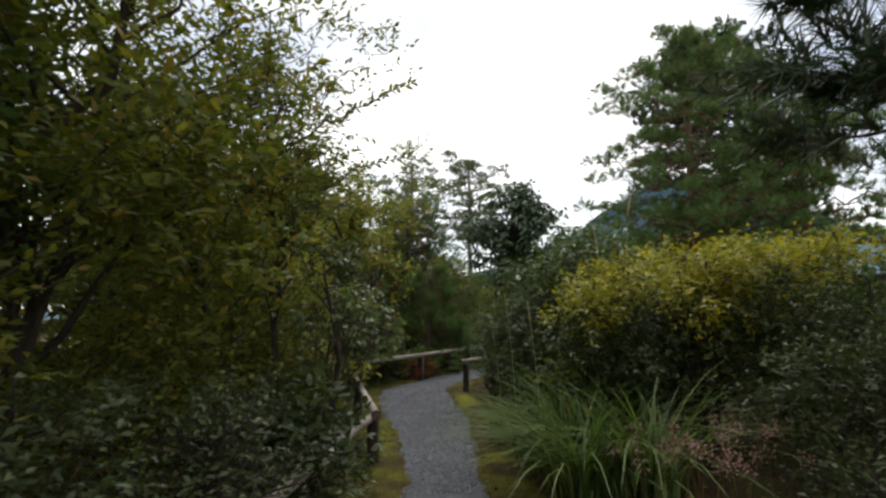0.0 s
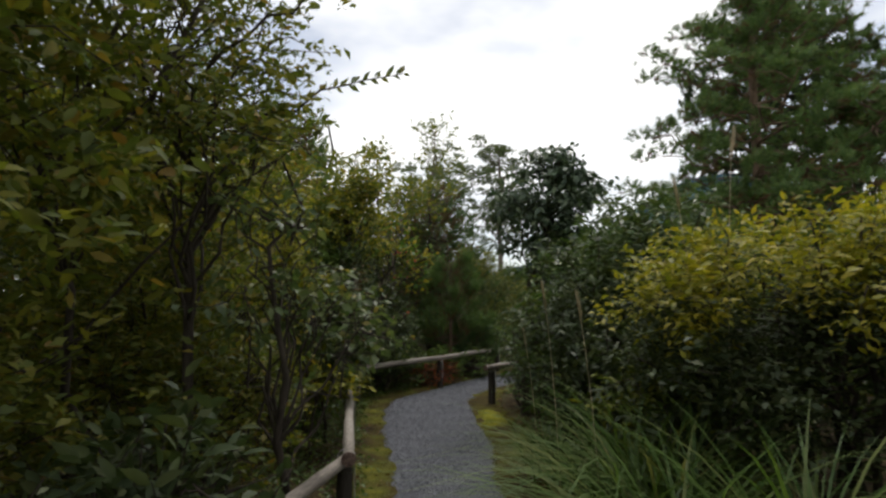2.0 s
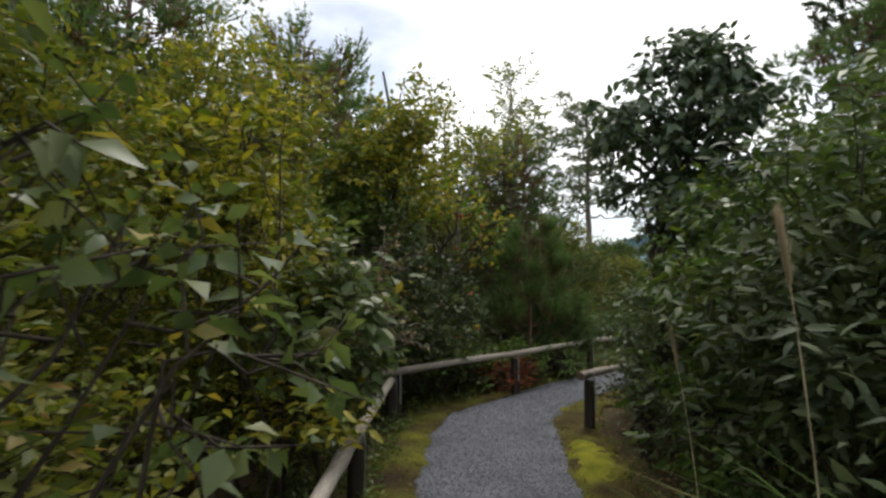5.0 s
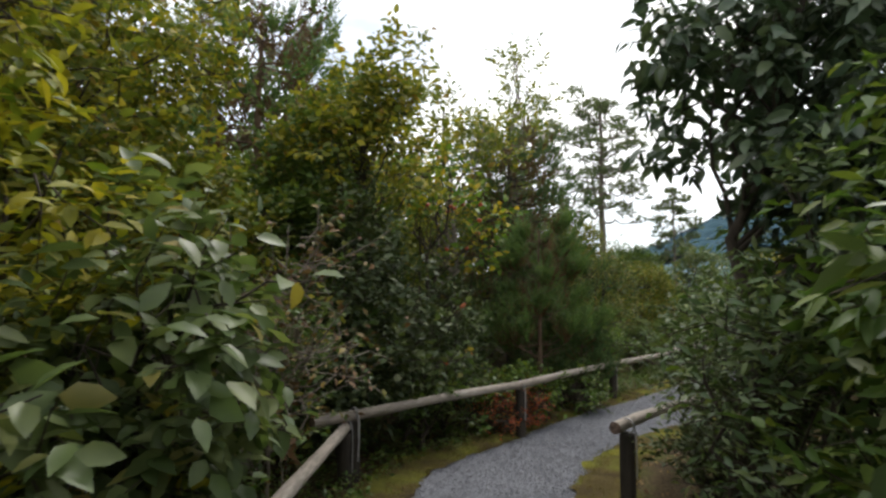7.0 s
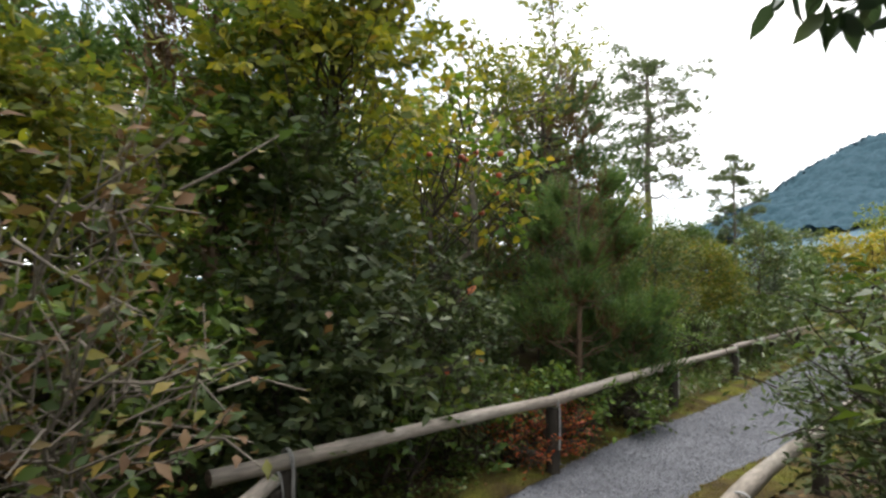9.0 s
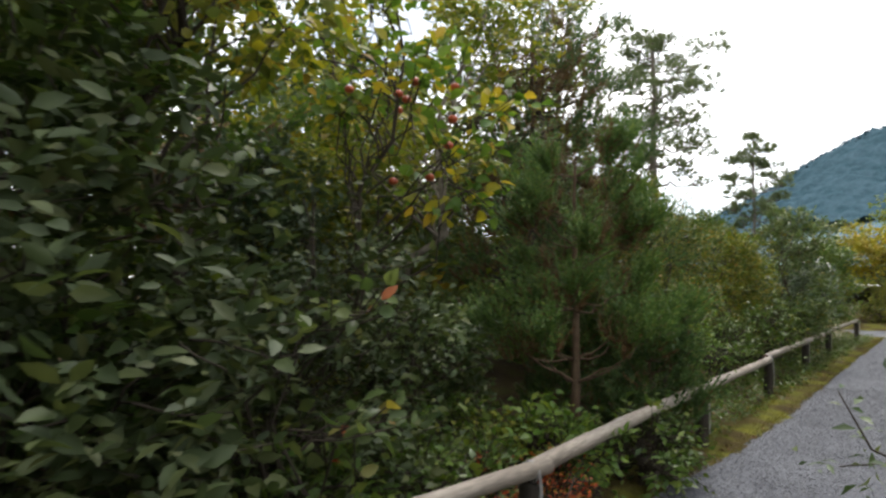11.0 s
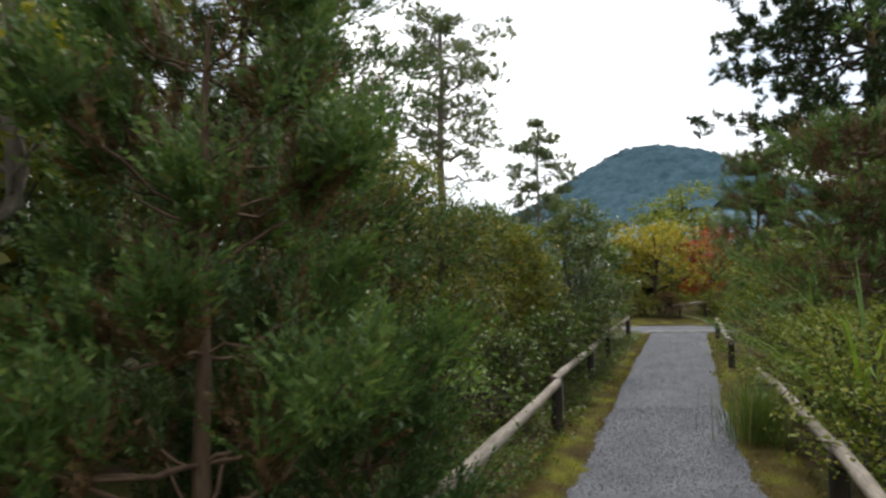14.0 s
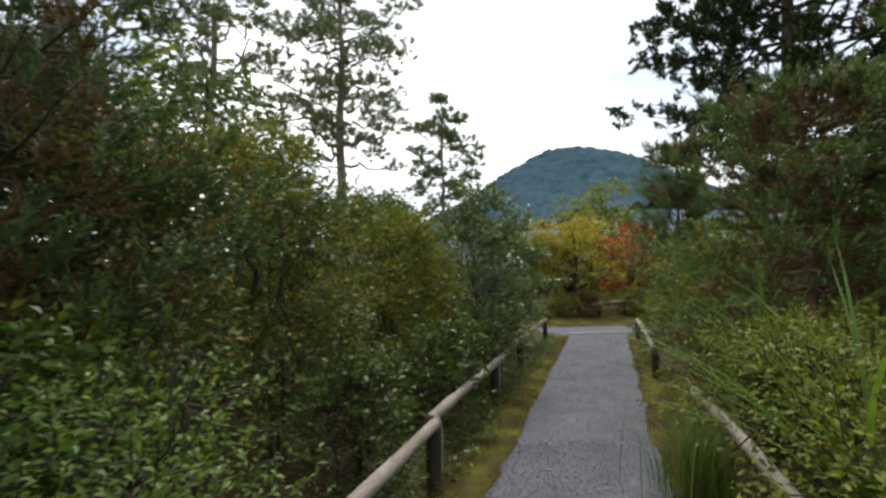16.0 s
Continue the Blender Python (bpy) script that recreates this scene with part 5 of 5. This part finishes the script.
spots = [(-2.6, 20.8), (-0.6, 24.6), (0.6, 27.2), (-4.2, 3.0), (-3.9, 7.6), (-4.6, 9.5), (-4.4, 15.6), (-3.0, 16.8), (-4.7, 17.6), (-5.6, 13.0), (-3.4, 18.6), (-4.5, 21), (-2.4, 23), (-6.5, 14), (-7.5, 9.5), (-6.5, 18.5), (-4.5, 26), (-7, 24), (-0.5, 30.5), (3.5, 31.5), (-4, 31), (-3.8, 0.5), (-3.2, -2.2), (-6.5, 2), (-1.5, -4.5), (3.5, -4.5), (1.0, -9), (5.5, -1.5), (6.5, 1.0),
         (7.2, 6.8), (6.2, 9.8), (5.2, 12.2), (5.8, 14.6), (9.5, 9.8), (11.5, 17.5), (11, 21), (12.5, 23.5), (15, 24), (10.5, 5), (5.5, 36), (11, 43), (14.5, 47), (19, 50), (8, 46), (24, 52), (3.5, 44), (29, 46), (6.0, 33.5), (7.6, 34.6), (4.0, 33.5), (8.9, 36.2), (12.0, 36.5), (15.5, 34), (19.5, 32), (18, 28), (8.2, 39), (14.0, 40), (21, 39), (2, 37), (-4, 38), (24, 45), (9, 2.5)]
for i, (x, y) in enumerate(spots):
    s = rng.uniform(0.75, 1.1) * (0.62 if 30 < y else 0.42 if x > 5 and 6 < y < 15 else 0.8 if x > 4 else 1.0)
    src = wood_a if rng.random() < 0.5 else wood_b
    copy_thing(src, pose(x, y, ground_z(x, y), 0, 0, rng.uniform(0, 360)) @ Matrix.Diagonal((s, s, s * rng.uniform(0.9, 1.1), 1)))

# ---- the hill ----
HX, HY, HH = 98.0, 246.0, 56.5


def hill_z(x, y):
    r = np.sqrt(((x - HX) / 57.0) ** 2 + ((y - HY) / 75.0) ** 2)
    dome = HH / (1 + r ** 2.1)
    dx2, dy2 = (x - HX - 120) / 110.0, (y - HY - 80) / 90.0
    return np.maximum(dome, 26 / (1 + (dx2 ** 2 + dy2 ** 2) ** 1.8)) + 0.8 * np.sin(x * 0.11) * np.sin(y * 0.09) - 2.0


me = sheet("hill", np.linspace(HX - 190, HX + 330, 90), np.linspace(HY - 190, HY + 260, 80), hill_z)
me.materials.append(M_HAZED_HILL_GROUND)
tagged(new("hill", me), "wooded hill, distant haze put into its blue-green colour", "hill", kind="backdrop")


def canopy_z(x, y):
    """Rounded tree crowns of uneven height over the hill."""
    a = np.abs(np.sin(x * 0.62 + 1.9 * np.sin(y * 0.41))) * np.abs(np.sin(y * 0.57 + 1.7 * np.sin(x * 0.37)))
    b = np.sin(x * 0.31 + 2.1 * np.sin(y * 0.17)) * np.sin(y * 0.29 + 1.3)
    return hill_z(x, y) + 0.5 + 2.1 * np.sqrt(a) + 0.9 * b


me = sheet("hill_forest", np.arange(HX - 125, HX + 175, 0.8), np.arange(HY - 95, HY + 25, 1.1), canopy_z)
me.materials.append(M_HAZED_HILL)
tagged(new("hill_forest", me), "tree canopy covering the far hill, haze in its blue colour", "forest", kind="stuff")
rng = np.random.default_rng(77)
n = 1600
hx, hy = rng.uniform(HX - 110, HX + 150, n), HY + rng.uniform(-14, 14, n)
c = np.stack([hx, hy, canopy_z(hx, hy) - 0.2], 1)
d = unit(rng.normal(size=(n, 5, 3)) * np.array([0.8, 0.8, 0.5]) + np.array([0, 0, 0.6]))
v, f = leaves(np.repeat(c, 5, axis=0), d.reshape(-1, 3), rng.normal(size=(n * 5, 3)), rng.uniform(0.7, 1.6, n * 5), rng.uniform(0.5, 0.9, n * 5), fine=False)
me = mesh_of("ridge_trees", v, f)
me.materials.append(M_HAZED_HILL)
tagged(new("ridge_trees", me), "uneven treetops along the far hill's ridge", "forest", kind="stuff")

# ---- gravel, moss tufts and fallen leaves ----
rng = np.random.default_rng(31)
n = 56000
y = np.concatenate([rng.uniform(2.5, 19, int(n * 0.85)), rng.uniform(19, 28.5, n - int(n * 0.85))])
l, r = edges_at(y)
u = rng.random(n)
x = l + (r - l) * u + rng.normal(0, 0.03, n)
s = rng.uniform(0.0045, 0.0105, n)
base = np.array([[1, 0, 0], [-0.5, 0.87, 0], [-0.5, -0.87, 0.1], [0.1, 0, 0.6], [0, 0.1, -0.5]])
ang = rng.uniform(0, 2 * math.pi, n)
ca, sa = np.cos(ang), np.sin(ang)
jig = base[None] * rng.uniform(0.7, 1.25, (n, 5, 3))
V = np.stack([jig[..., 0] * ca[:, None] - jig[..., 1] * sa[:, None], jig[..., 0] * sa[:, None] + jig[..., 1] * ca[:, None], jig[..., 2]], -1) * s[:, None, None]
V += np.stack([x, y, 0.006 + 0.008 * np.sin(np.clip(u, 0, 1) * math.pi) + s * 0.35], 1)[:, None]
F = np.array([[0, 1, 3], [1, 2, 3], [2, 0, 3], [1, 0, 4], [2, 1, 4], [0, 2, 4]])
me = mesh_of("gravel", V.reshape(-1, 3), (np.arange(n)[:, None, None] * 5 + F).reshape(-1, 3))
me.materials.append(M_STONES)
tagged(new("gravel", me), "loose grey crushed stone on the path", "gravel", kind="stuff")


def scatter(n, y0, y1, inner, outer, seed, sides=(0, 1)):
    rng = np.random.default_rng(seed)
    y = rng.uniform(y0, y1, n)
    l, r = edges_at(y)
    d = rng.uniform(inner, outer, n)
    x = np.where(rng.choice(sides, n) == 0, l - d, r + d)
    return rng, np.stack([x, y, ground_z(x, y)], 1)


rng, P = scatter(42000, 2, 28, -0.06, 0.42, 32)
P[:, 2] += 0.02
D = np.stack([rng.normal(0, 0.5, len(P)), rng.normal(0, 0.5, len(P)), np.ones(len(P))], 1)
v, f = needles(P, D, rng.uniform(0.015, 0.045, len(P)), rng.uniform(0.004, 0.009, len(P)))
me = mesh_of("moss_tufts", v, f)
me.materials.append(M_MOSS_TUFT)
tagged(new("moss_tufts", me), "yellow-green moss and short grass along the gravel", "moss", kind="stuff")
rng, P = scatter(2600, 2, 28, 0.2, 1.1, 34, (0,))
P = np.repeat(P, 7, axis=0)
P[:, :2] += rng.normal(0, 0.05, (len(P), 2))
P[:, 2] += rng.uniform(0.0, 0.13, len(P))
D = np.stack([rng.normal(0, 1, len(P)), rng.normal(0, 1, len(P)), rng.uniform(-0.1, 0.9, len(P))], 1)
L = rng.uniform(0.025, 0.06, len(P))
v, f = leaves(P, D, np.array([0, 0, 1.0]) + rng.normal(0, 0.4, P.shape), L, L * 0.5, fine=False)
me = mesh_of("ground_cover", v, f)
me.materials.append(M_GREEN)
tagged(new("ground_cover", me), "low green seedlings and weeds along the rail", "plants", kind="stuff")
rng, P = scatter(9000, 1, 28, 0.0, 2.6, 33)
P[:, 2] += 0.02
D = np.stack([rng.normal(0, 1, len(P)), rng.normal(0, 1, len(P)), rng.normal(0, 0.2, len(P))], 1)
L = rng.uniform(0.03, 0.07, len(P))
v, f = leaves(P, D, np.array([0, 0, 1.0]) + rng.normal(0, 0.3, P.shape), L, L * 0.55, fine=False)
me = mesh_of("fallen_leaves", v, f)
me.materials.append(M_LITTER)
tagged(new("fallen_leaves", me), "brown fallen leaves scattered on the soil", "leaves", kind="stuff")
